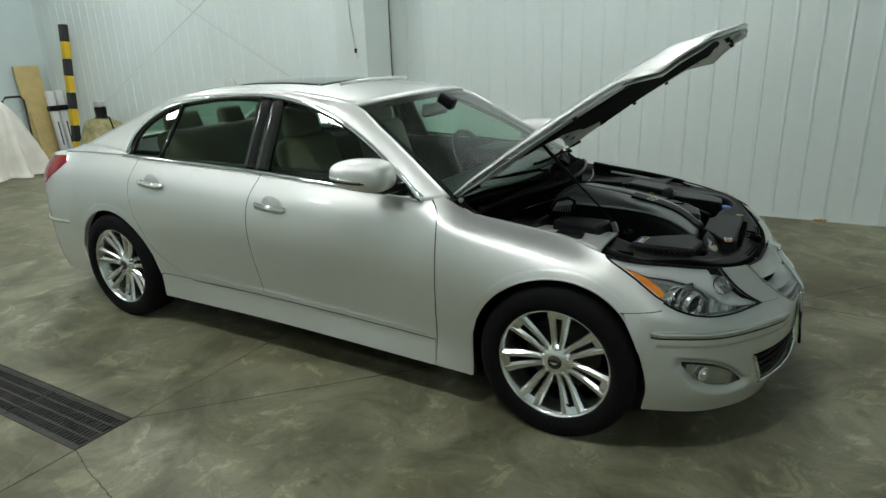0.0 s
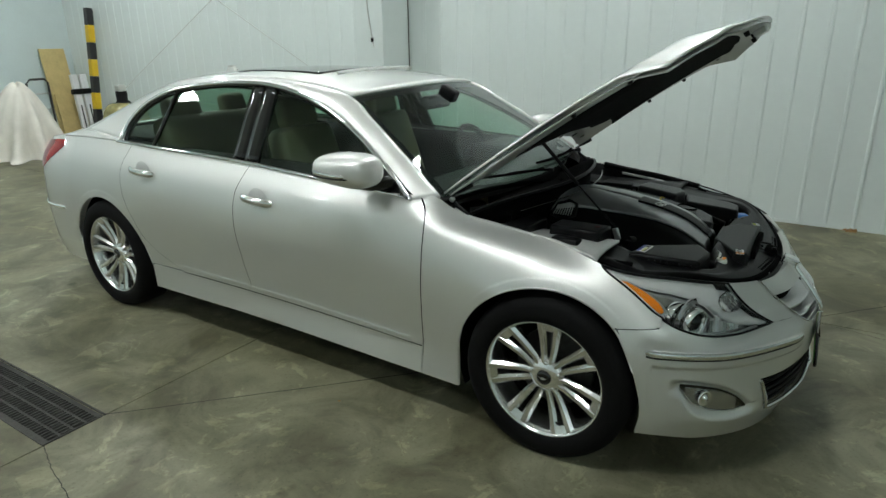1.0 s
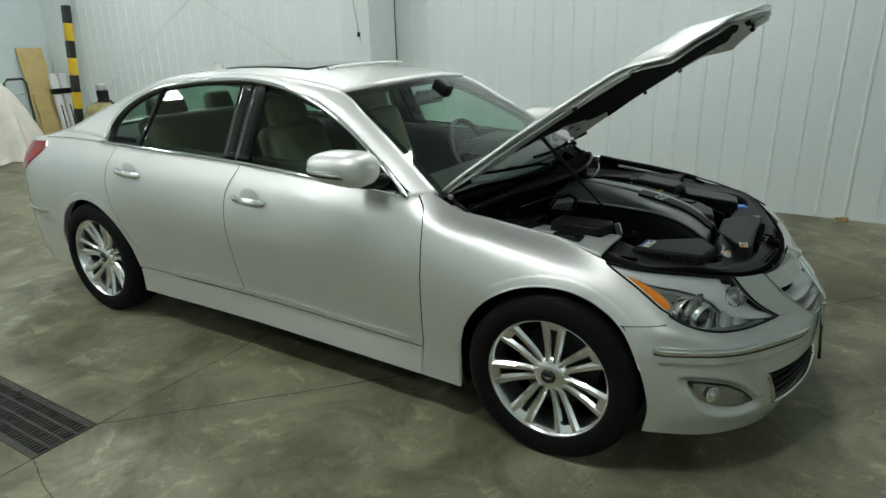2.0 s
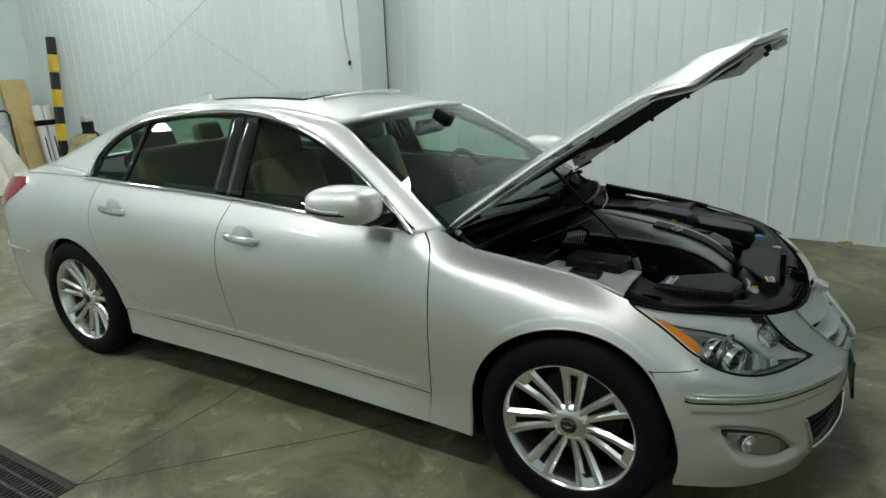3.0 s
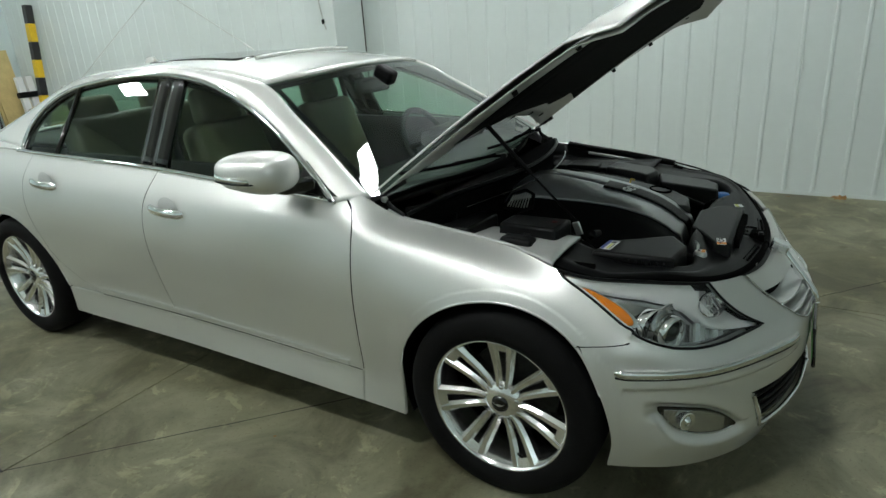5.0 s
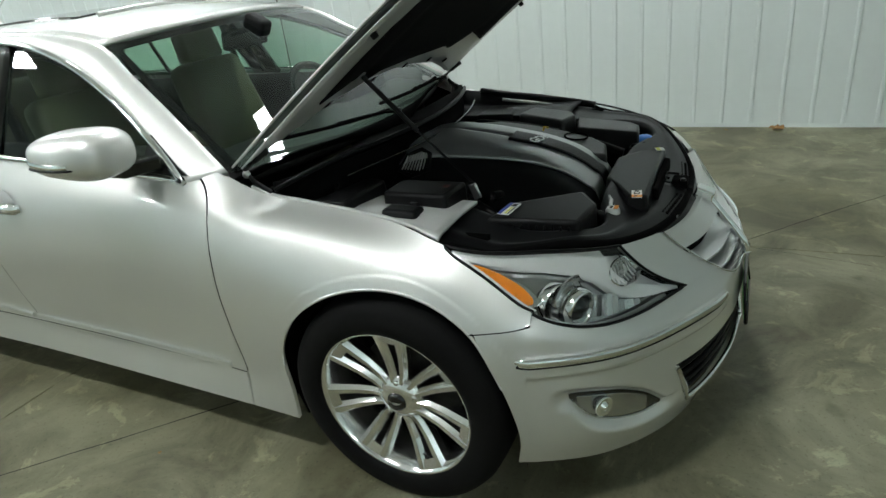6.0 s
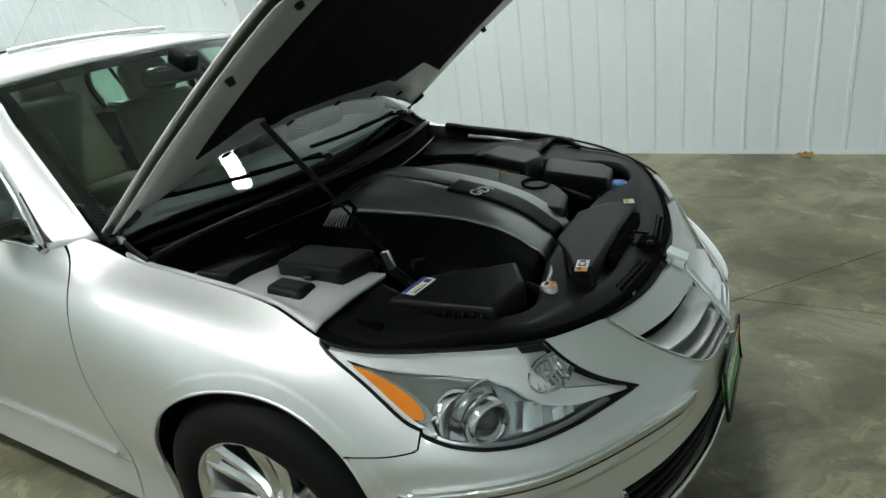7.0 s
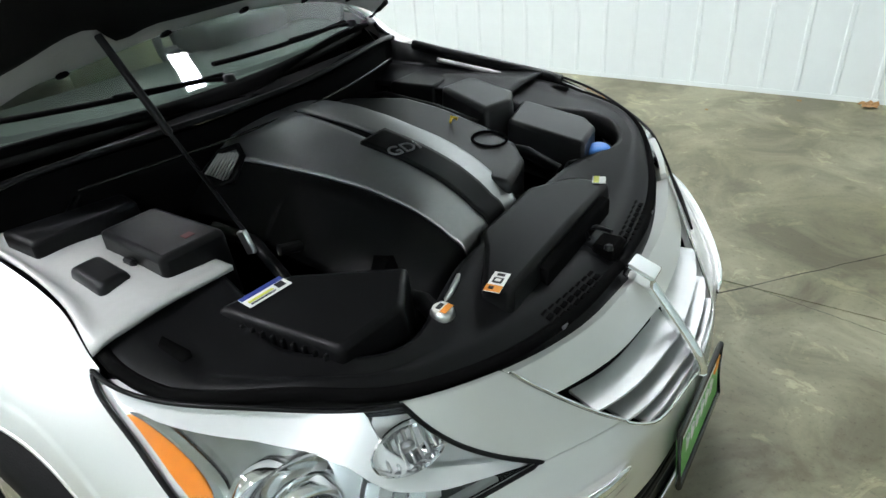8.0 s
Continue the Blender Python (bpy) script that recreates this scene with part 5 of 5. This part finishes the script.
part("brake_reservoir_cover", prism_bm([(-0.28, 0.48), (-0.27, 0.69), (-0.12, 0.66), (-0.095, 0.49)], 0.68, 0.83, 0.014, 0.95), BLACK, car, "black reservoir cover")
ws_t = part("washer_neck", placed(lathe([(0.018, -0.07), (0.02, -0.01), (0.022, 0.0), (0.0, 0.0)], 20, "z"), Matrix.Translation((0.478, 0.40, 0.748))), TAN_PLASTIC, car, "translucent washer filler neck with a blue cap")
part("washer_cap", placed(lathe([(0.0, 0.016), (0.018, 0.018), (0.026, 0.014), (0.034, 0.005), (0.035, -0.005), (0.03, -0.007)], 22, "z"), Matrix.Translation((0.478, 0.40, 0.75))), BLUE_CAP, ws_t, "blue washer cap")
cool = part("coolant_cap", placed(lathe([(0.0, 0.008), (0.03, 0.006), (0.036, 0.0), (0.037, -0.02)], 24, "z"), Matrix.Translation((0.472, 0.29, 0.752))), COVER_GREY, car, "dark coolant cap")
part("cap_grip", box_bm((0.472, 0.29, 0.762), (0.055, 0.01, 0.014), 0.003, 1, Matrix.Rotation(radians(35), 4, "Z")), COVER_GREY, cool)
lab = decal("yellow_label", (0.565, 0.185, 0.7785), (0.03, 0.035), 20, WHITE_LABEL, car, "white and yellow sticker")
part("print_bar", box_bm((-0.006, 0, 0.0012), (0.012, 0.033, 0.0012)), YELLOW_INK, lab)

# hoses and pipes that catch the light
for pts, r, mt in (([(-0.05, -0.40, 0.80), (0.05, -0.38, 0.78), (0.14, -0.40, 0.74), (0.2, -0.42, 0.70)], 0.014, BLACK), ([(0.12, -0.33, 0.76), (0.16, -0.36, 0.79), (0.15, -0.40, 0.80)], 0.012, BLACK),
                   ([(-0.30, -0.62, 0.80), (-0.36, -0.50, 0.86), (-0.33, -0.30, 0.87), (-0.28, -0.1, 0.86)], 0.009, BLACK), ([(0.38, -0.30, 0.70), (0.44, -0.33, 0.73), (0.5, -0.36, 0.73)], 0.018, BLACK),
                   ([(0.18, 0.30, 0.76), (0.32, 0.30, 0.76), (0.42, 0.29, 0.73)], 0.016, BLACK), ([(-0.3, 0.42, 0.8), (-0.2, 0.38, 0.83), (0.0, 0.36, 0.82), (0.15, 0.34, 0.8)], 0.01, BLACK)):
    part("hose", sweep(pts, r, 8), mt, car, "hose in the engine bay")

# cowl, seal and wipers
def cowl_pt(a, b):
    w = 2 * b - 1
    e = np.array(windscreen_pt(0.0, b))
    f = np.array((-0.235 - 0.20 * w * w, -0.72 * w, 0.935 + 0.0 * w))
    p = e + (f - e) * a
    return (p[0], p[1], p[2] + 0.012 - 0.035 * math.sin(math.pi * a) - 0.045 * abs(w) ** 5)


cowl = part("cowl_panel", sheet(cowl_pt, 10, 30, 0.01), MATTE_BLACK, car, "black cowl panel below the windscreen")
part("cowl_seal", sweep([tuple(np.array(cowl_pt(1.0, k / 30)) + np.array((0.004, 0, 0.004))) for k in range(31)], 0.008, 8), BLACK, cowl, "rubber cowl seal")
part("cowl_edge", sweep([tuple(np.array(cowl_pt(1.0, k / 30)) + np.array((0.05, 0, -0.045))) for k in range(4, 27)], 0.0035, 8), GLOSS_BLACK, cowl)
for y0, y1 in ((-0.55, 0.02), (0.02, 0.60)):
    pts = []
    for k in range(9):
        y = y0 + (y1 - y0) * k / 8
        b = 0.5 - y / 1.5
        q = np.array(windscreen_pt(0.03 + 0.05 * k / 8, b))
        pts.append((q[0] + 0.022, q[1], q[2] + 0.022))
    wp = part("wiper", sweep(pts, 0.007, 6), MATTE_BLACK, car, "black wiper on the windscreen")
    part("wiper_arm", sweep([tuple(np.array(pts[0]) + np.array((0.05, -0.02, 0.0))), tuple(np.array(pts[1]) + np.array((0.025, 0.0, 0.004))), tuple(np.array(pts[4]) + np.array((0.0, 0, 0.006)))], 0.006, 6), MATTE_BLACK, wp)
    part("wiper_pivot", placed(lathe([(0, 0.018), (0.014, 0.016), (0.018, 0)], 14, "z"), Matrix.Translation(np.array(pts[0]) + np.array((0.05, -0.02, -0.006)))), BLACK, wp)

# ---- cabin ----
def cushion(c, d, bevel, rot=0.0, tp=1.0, rx=0.0):
    return box_bm(c, d, bevel, 4, Matrix.Rotation(radians(rot), 4, "Y") @ Matrix.Rotation(radians(rx), 4, "X"), taper=tp)


for y in (-0.38, 0.38):
    seat = part("front_seat", cushion((-1.32, y, 0.58), (0.52, 0.50, 0.18), 0.06, -6), LEATHER, car, "beige leather front seat with a headrest")
    part("backrest", cushion((-1.66, y, 0.88), (0.15, 0.48, 0.58), 0.065, -18, 0.88), LEATHER, seat)
    part("headrest", cushion((-1.76, y, 1.235), (0.10, 0.26, 0.17), 0.045, -12, 0.92), LEATHER, seat)
    for dy in (-0.05, 0.05):
        part("headrest_post", sweep([(-1.73, y + dy, 1.12), (-1.75, y + dy, 1.18)], 0.006, 6), CHROME, seat)
rear = part("rear_bench", cushion((-2.35, 0, 0.60), (0.52, 1.3, 0.2), 0.06, -6), LEATHER, car, "beige leather rear bench with headrests")
part("backrest", cushion((-2.66, 0, 0.90), (0.16, 1.28, 0.56), 0.06, -20, 0.94), LEATHER, rear)
for y in (-0.40, 0.0, 0.40):
    part("headrest", cushion((-2.76, y, 1.20), (0.10, 0.27 if y else 0.2, 0.15), 0.04, -14, 0.9), LEATHER, rear)
part("parcel_shelf", box_bm((-3.12, 0, 1.03), (0.65, 1.25, 0.03), 0.01, 2), INTERIOR, car)
part("cabin_floor", box_bm((-1.7, 0, 0.36), (2.3, 1.55, 0.05), 0.01, 1), INTERIOR, car)
part("headliner", sheet(lambda a, b: np.array(roof_pt(a, b)) * (1, 0.98, 1) + np.array((0, 0, -0.035)), 12, 12), LEATHER, car, "beige headliner")
part("dashboard", sheet(lambda a, b: (np.array(windscreen_pt(0.02, b))[0] + (-0.93 - np.array(windscreen_pt(0.02, b))[0]) * a, 0.72 * (2 * b - 1) * -1, 0.935 + 0.03 * math.sin(math.pi * a * 0.9) - 0.22 * max(a - 0.8, 0) / 0.2), 14, 16, 0.02), INTERIOR, car, "dark dashboard")
part("centre_console", box_bm((-1.25, 0, 0.60), (0.9, 0.24, 0.28), 0.04, 3), INTERIOR, car)
wheel_c = Matrix.Translation((-1.03, 0.38, 0.94)) @ Matrix.Rotation(radians(64), 4, "Y")
sw = part("steering_wheel", placed(sweep([(0.185 * math.cos(a), 0.185 * math.sin(a), 0) for a in np.linspace(0, 2 * math.pi, 33)[:-1]], 0.016, 8, closed=True), wheel_c), INTERIOR, car, "dark steering wheel")
part("wheel_hub", placed(lathe([(0, 0.03), (0.06, 0.025), (0.075, 0.0), (0.05, -0.05)], 20, "z"), wheel_c), INTERIOR, sw)
for a in (0, math.pi, math.pi * 1.5):
    part("wheel_spoke", placed(sweep([(0.06 * math.cos(a + 1.57), 0.06 * math.sin(a + 1.57), 0), (0.18 * math.cos(a + 1.57), 0.18 * math.sin(a + 1.57), 0)], 0.014, 6), wheel_c), INTERIOR, sw)
part("instrument_hood", cushion((-0.86, 0.38, 0.99), (0.2, 0.36, 0.09), 0.035), INTERIOR, car)
rv = part("rear_view_mirror", cushion((-1.07, 0.0, 1.285), (0.04, 0.25, 0.075), 0.018, 10), GLOSS_BLACK, car, "dark rear-view mirror")
part("mirror_stem", cushion((-0.99, 0, 1.33), (0.10, 0.07, 0.07), 0.02, 28), BLACK, rv)
for y in (-0.70, 0.70):
    part("door_card", sheet(lambda a, b: (-2.6 + 1.95 * a, y + (0.03 if y < 0 else -0.03) * math.sin(b * 3), 0.4 + 0.62 * b), 10, 6, 0.03), INTERIOR, car, "dark door lining")
    part("seat_belt", sweep([(-1.80, y * 0.9, 1.30), (-1.74, y * 0.92, 1.0), (-1.6, y * 0.85, 0.6)], 0.012, 4, squash=2.0), INTERIOR, car)

# ---- the room ----
ROOM_X0, ROOM_X1, ROOM_Y0, ROOM_Y1, ROOM_H = -11.1, 7.0, -7.2, 3.36, 4.9


def slab(name, x0, x1, y0, y1, z0, z1, mat, label="", parent=None, kind="structure"):
    bm = box_bm(((x0 + x1) / 2, (y0 + y1) / 2, (z0 + z1) / 2), (x1 - x0, y1 - y0, z1 - z0))
    ob = part(name, bm, mat, parent, label)
    return tagged(ob, kind=kind) if parent is None else ob


JX, JY, DY0, DY1, DX = -1.785, 1.09, -1.955, -1.70, -1.80
floor = slab("floor", ROOM_X0, ROOM_X1, ROOM_Y0, ROOM_Y1, -0.16, -0.02, JOINT, "worn olive-grey concrete floor with saw-cut joints")
for x0, x1, y0, y1 in ((JX + 0.003, ROOM_X1, ROOM_Y0, JY - 0.003), (JX + 0.003, ROOM_X1, JY + 0.003, ROOM_Y1), (ROOM_X0, JX - 0.003, JY + 0.003, ROOM_Y1), (ROOM_X0, JX - 0.003, DY1, JY - 0.003), (ROOM_X0, JX - 0.003, ROOM_Y0, DY0)):
    slab("floor_slab", x0, x1, y0, y1, -0.02, 0.0, CONCRETE, parent=floor)


def crack(pts, w, seed):
    """A thin, wavering saw cut or crack laid along a line on the floor."""
    rnd = random.Random(seed)
    vs, fs = [], []
    n = 40
    for i in range(n + 1):
        t = i / n * (len(pts) - 1)
        k = min(int(t), len(pts) - 2)
        a, b = Vector(pts[k]), Vector(pts[k + 1])
        p = a + (b - a) * (t - k)
        d = (b - a).normalized()
        s = Vector((-d.y, d.x))
        p = p + s * rnd.uniform(-0.003, 0.003)
        ww = w * rnd.uniform(0.5, 1.2)
        vs += [(p.x - s.x * ww, p.y - s.y * ww, 0.0008), (p.x + s.x * ww, p.y + s.y * ww, 0.0008)]
    fs = [(2 * i, 2 * i + 2, 2 * i + 3, 2 * i + 1) for i in range(n)]
    return mesh_of(vs, fs, False)


for k, (pts, w) in enumerate((([(-1.785, -1.69), (-0.99, -0.855), (0.818, 1.09), (1.25, 1.58), (2.3, 2.7), (2.9, 3.35)], 0.0030), ([(-1.79, -1.96), (-1.6, -2.02), (-1.347, -2.08), (-0.6, -2.5)], 0.0022),
                              ([(0.818, 1.095), (1.4, 0.98)], 0.0014))):
    part("floor_crack", crack(pts, w, k), JOINT, floor)

# drain with its cast grates
drain = tagged(part("drain_channel", box_bm(((ROOM_X0 + JX) / 2, (DY0 + DY1) / 2, -0.05), (JX - ROOM_X0 - 0.006, DY1 - DY0 - 0.002, 0.04)), MATTE_BLACK), "long floor drain with black cast-iron grates", "floor drain")
for g in range(9):
    x1 = JX - 0.008 - 0.6 * g
    x0 = x1 - 0.594
    vs, fs = [], []

    def bar(cx, cy, lx, ly):
        o = len(vs)
        for z in (-0.012, -0.002):
            vs.extend([(cx - lx / 2, cy - ly / 2, z), (cx + lx / 2, cy - ly / 2, z), (cx + lx / 2, cy + ly / 2, z), (cx - lx / 2, cy + ly / 2, z)])
        fs.extend([(o + 4, o + 5, o + 6, o + 7), (o, o + 1, o + 5, o + 4), (o + 1, o + 2, o + 6, o + 5), (o + 2, o + 3, o + 7, o + 6), (o + 3, o, o + 4, o + 7)])

    for yy, wd in ((DY0 + 0.012, 0.022), (DY0 + 0.071, 0.011), (DY0 + 0.1275, 0.011), (DY0 + 0.184, 0.011), (DY1 - 0.012, 0.022)):
        bar((x0 + x1) / 2, yy, x1 - x0, wd)
    for r in range(4):
        yc = DY0 + 0.043 + 0.0565 * r
        n = 24
        for k in range(n + 1):
            xx = x0 + 0.006 + (x1 - x0 - 0.012) * k / n + (0.006 if r % 2 else -0.006) * (0 < k < n)
            bar(xx, yc, 0.0085, 0.05)
    part("grate", mesh_of(vs, fs, False), IRON, drain)
for yy in (DY0 - 0.006, DY1 + 0.006):
    part("drain_frame", box_bm(((ROOM_X0 + JX) / 2, yy, 0.001), (JX - ROOM_X0, 0.009, 0.006)), IRON, drain)


def ribbed(x0, x1, h):
    """A steel wall sheet facing -y with upright ribs in pairs."""
    prof = [(x0, 0.0)]
    x = x0 + 0.055
    while x < x1 - 0.03:
        prof += [(x - 0.017, 0.0), (x - 0.009, -0.0065), (x + 0.009, -0.0065), (x + 0.017, 0.0)]
        x += 0.212
    prof.append((x1, 0.0))
    vs = [(px, py * 0.8, z) for px, py in prof for z in (0.004, h)]
    n = len(prof)
    o = len(vs)
    vs += [(px, 0.03, z) for px in (x0, x1) for z in (0.004, h)]
    fs = [(2 * i, 2 * i + 2, 2 * i + 3, 2 * i + 1) for i in range(n - 1)] + [(o + 2, o, o + 1, o + 3)]
    return mesh_of(vs, fs, False)


north = slab("wall_north", ROOM_X0 - 0.2, ROOM_X1 + 0.2, ROOM_Y1 + 0.03, ROOM_Y1 + 0.2, -0.16, ROOM_H, WALL, "white ribbed steel wall")
x = ROOM_X0
while x < ROOM_X1 - 0.01:
    x1 = min(x + 0.848, ROOM_X1)
    ob = part("wall_panel", ribbed(0, x1 - x - 0.002, ROOM_H), WALL, north)
    ob.location = (x, ROOM_Y1, 0)
    x = x1
slab("baseboard", ROOM_X0, ROOM_X1, ROOM_Y1 - 0.016, ROOM_Y1 - 0.0135, 0.0, 0.03, WALL)
slab("wall_west", ROOM_X0 - 0.2, ROOM_X0, ROOM_Y0 - 0.2, ROOM_Y1 + 0.03, -0.16, ROOM_H, WALLW, "pale blue-grey wall")
# east and south walls stay out of view, added to bounce light and be reflected
slab("bounce_wall_east", ROOM_X1, ROOM_X1 + 0.2, ROOM_Y0 - 0.2, ROOM_Y1 + 0.03, -0.16, ROOM_H, WALLW, "unseen pale wall added to bounce light onto the car")
slab("bounce_wall_south", ROOM_X0, ROOM_X1, ROOM_Y0 - 0.2, ROOM_Y0, -0.16, ROOM_H, WALLW, "unseen pale wall added to bounce light onto the car")
slab("ceiling", ROOM_X0 - 0.2, ROOM_X1 + 0.2, ROOM_Y0 - 0.2, ROOM_Y1 + 0.2, ROOM_H, ROOM_H + 0.15, CEIL, "white ceiling liner")
col = tagged(part("column", box_bm((-3.835, ROOM_Y1 - 0.245, ROOM_H / 2), (0.40, 0.52, ROOM_H), 0.006, 1), WALL), "white steel column cover against the wall", "column")
part("column_edge", box_bm((-3.6315, ROOM_Y1 - 0.019, ROOM_H / 2), (0.006, 0.012, ROOM_H)), JOINT, col)
cord = tagged(part("hanging_cord", sweep([(-3.86, ROOM_Y1 - 0.515, 4.6), (-3.86, ROOM_Y1 - 0.515, 2.6), (-3.83, ROOM_Y1 - 0.515, 1.95), (-3.78, ROOM_Y1 - 0.515, 1.64), (-3.75, ROOM_Y1 - 0.515, 1.54)], 0.006, 6), INNER_PAINT), "thin grey cord hanging on the wall", "cord")
part("cord_clip", box_bm((-3.78, ROOM_Y1 - 0.515, 1.62), (0.03, 0.02, 0.05), 0.004, 1), BLACK, cord)
for z0, z1, dy in ((0.82, 3.6, 0.16), (3.62, 0.8, 0.175)):
    tagged(part("brace_cable", sweep([(-9.5, ROOM_Y1 - dy, z0), (-4.15, ROOM_Y1 - dy, z1)], 0.0052, 6), INNER_PAINT), "thin steel brace cable crossing the ribbed wall", "cable", "brace cables")

# ceiling lamps, the added fill lamp for the nose among them
for k, (x, y) in enumerate(LAMPS):
    lampo = thing("ceiling_light", "long white ceiling light with a bright diffuser", "lamp", (x, y, ROOM_H), "ceiling lights")
    part("lamp_body", box_bm((0, 0, -0.10), (0.64, 0.36, 0.07), 0.01, 1), WHITE_METAL, lampo)
    part("diffuser", box_bm((0, 0, -0.142), (0.58, 0.29, 0.012), 0.003, 1), LAMP, lampo)
    for dx in (-0.28, 0.28):
        part("hanger", sweep([(dx, 0, 0), (dx, 0, -0.07)], 0.006, 6), WHITE_METAL, lampo)

# striped post in the far corner
post = thing("striped_post", "upright post with yellow and black bands", "post", (-10.1, 3.05, 0))
post.rotation_euler = (radians(-5), 0, 0)
for k in range(8):
    part("band", box_bm((0, 0, 0.138 + 0.274 * k), (0.11, 0.11, 0.2725), 0.008, 1), YELLOW if k % 2 == 0 else POLE_BLACK, post)
ply = tagged(part("plywood_board", box_bm((0, 0, 0.78), (0.03, 0.42, 1.56), 0.003, 1), PLYWOOD), "bare plywood board leaning on the wall", "board")
ply.matrix_basis = Matrix.Translation((-10.78, 2.98, 0.0)) @ Matrix.Rotation(radians(-9), 4, "Y")
ply2 = tagged(part("plywood_offcut", box_bm((0, 0, 0.4), (0.025, 0.46, 0.8), 0.003, 1), PLYWOOD), "shorter plywood offcut leaning on the board", "board")
ply2.matrix_basis = Matrix.Translation((-10.70, 3.02, 0.0)) @ Matrix.Rotation(radians(-9), 4, "Y")
for k in range(2):
    jack = thing("leaning_rail", "white metal rail with a black clamp, leaning on the wall", "rail", (-10.5, 3.06 + 0.15 * k, 0), "white rails")
    part("rail_tube", box_bm((0, 0, 0.56), (0.08, 0.11, 1.12), 0.012, 2), WHITE_METAL, jack)
    part("rail_clamp", box_bm((0.005, 0, 0.83), (0.12, 0.16, 0.09), 0.015, 2), BLACK, jack)
    part("rail_foot", box_bm((0, 0, 0.03), (0.12, 0.15, 0.06), 0.012, 2), BLACK, jack)
    part("rail_slot", box_bm((0.042, 0.0, 0.4), (0.004, 0.02, 0.4)), BLACK, jack)
    jack.rotation_euler = (0, radians(-6), 0)

# sheet-covered thing, with folds
vs, fs = [], []
NF, NR = 72, 22
for j in range(NR + 1):
    t = j / NR
    for i in range(NF):
        a = 2 * math.pi * i / NF
        fold = 1 + (0.06 + 0.19 * t) * math.sin(7 * a + 2.2 * math.sin(2 * a) + t) * t + 0.07 * math.sin(13 * a + 3 * t) * t
        r = (0.04 + 0.66 * t ** 0.8) * fold if t < 0.94 else (0.66 + (t - 0.94) * 1.6) * fold
        z = 1.08 * (1 - t ** 1.35) + 0.03 * math.sin(3 * a) * (1 - t) if t < 0.94 else 0.065 * (1 - (t - 0.94) / 0.06) + 0.014
        vs.append((0.75 * r * math.cos(a) + 0.15 * (1 - t), 0.86 * r * math.sin(a), max(z, 0.012)))
for j in range(NR):
    for i in range(NF):
        k = (i + 1) % NF
        fs.append((j * NF + i, (j + 1) * NF + i, (j + 1) * NF + k, j * NF + k))
fs.append(tuple(range(NF)))
sheet_ob = tagged(part("dust_sheet", mesh_of(vs, fs), CLOTH), "rumpled white dust sheet draped over a tall thing", "dust sheet")
sheet_ob.location = (-9.5, 1.58, 0)
cart = thing("hand_truck", "dark hand truck standing behind the dust sheet", "hand truck", (-10.3, 2.30, 0))
part("handle", sweep([(0, -0.16, 0.0), (0, -0.16, 1.02), (0, -0.10, 1.08), (0, 0.12, 1.08), (0, 0.17, 1.02), (0, 0.17, 0.0)], 0.018, 8), POLE_BLACK, cart)
for z in (0.3, 0.6, 0.85):
    part("rung", sweep([(0, -0.16, z), (0, 0.17, z)], 0.012, 6), SATIN, cart)
part("toe_plate", box_bm((0.10, 0, 0.01), (0.2, 0.36, 0.012), 0.003, 1), POLE_BLACK, cart)

tank = thing("sprayer_tank", "cloudy tan plastic tank with a black top", "tank", (-9.05, 2.95, 0))
bm = bmesh.new()
bmesh.ops.create_uvsphere(bm, u_segments=28, v_segments=18, radius=1)
for v in bm.verts:
    x, y, z = v.co
    r = (abs(x) ** 3 + abs(y) ** 3 + abs(z) ** 3) ** (-1 / 3)
    x, y, z = x * r, y * r, z * r
    v.co = Vector((0.30 * x * (1 - 0.2 * z), 0.36 * y * (1 - 0.22 * z) + 0.02 * math.sin(5 * z), 0.36 + 0.36 * z))
for f in bm.faces:
    f.smooth = True
part("tank_body", bm, TAN_PLASTIC, tank)
part("tank_top", placed(lathe([(0.0, 0.26), (0.07, 0.25), (0.09, 0.16), (0.085, 0.05), (0.12, 0.0)], 20, "z"), Matrix.Translation((0, 0, 0.70))), BLACK, tank)
part("tank_valve", box_bm((0.03, -0.02, 0.94), (0.12, 0.13, 0.10), 0.02, 2), INNER_PAINT, tank)
part("tank_strap", sweep([(0.31, -0.3, 0.05), (0.34, -0.02, 0.4), (0.2, 0.0, 0.74)], 0.012, 6), BLACK, tank)

# a dry leaf at the foot of the wall, and small litter
def leaf_mesh(size, seed):
    rnd = random.Random(seed)
    n = 18
    vs = [(0, 0, 0.012 * size / 0.06)]
    for i in range(n):
        a = 2 * math.pi * i / n
        r = size * (0.55 + 0.45 * abs(math.sin(2.5 * a)) + rnd.uniform(-0.1, 0.1))
        vs.append((r * math.cos(a), r * math.sin(a), abs(rnd.uniform(0.002, 0.5 * size))))
    return mesh_of(vs, [(0, 1 + i, 1 + (i + 1) % n) for i in range(n)], False)


for x, y, s in ((1.02, 3.28, 0.062), (0.66, 3.25, 0.016), (-1.0, 3.27, 0.03), (-0.95, -1.05, 0.008), (0.2, 2.9, 0.012)):
    ob = tagged(part("dry_leaf" if s > 0.02 else "leaf_crumb", leaf_mesh(s, int(s * 1000)), LEAF), "crumpled dry brown leaf lying on the concrete", "leaf", "dry leaves")
    ob.location = (x, y, 0.0015)
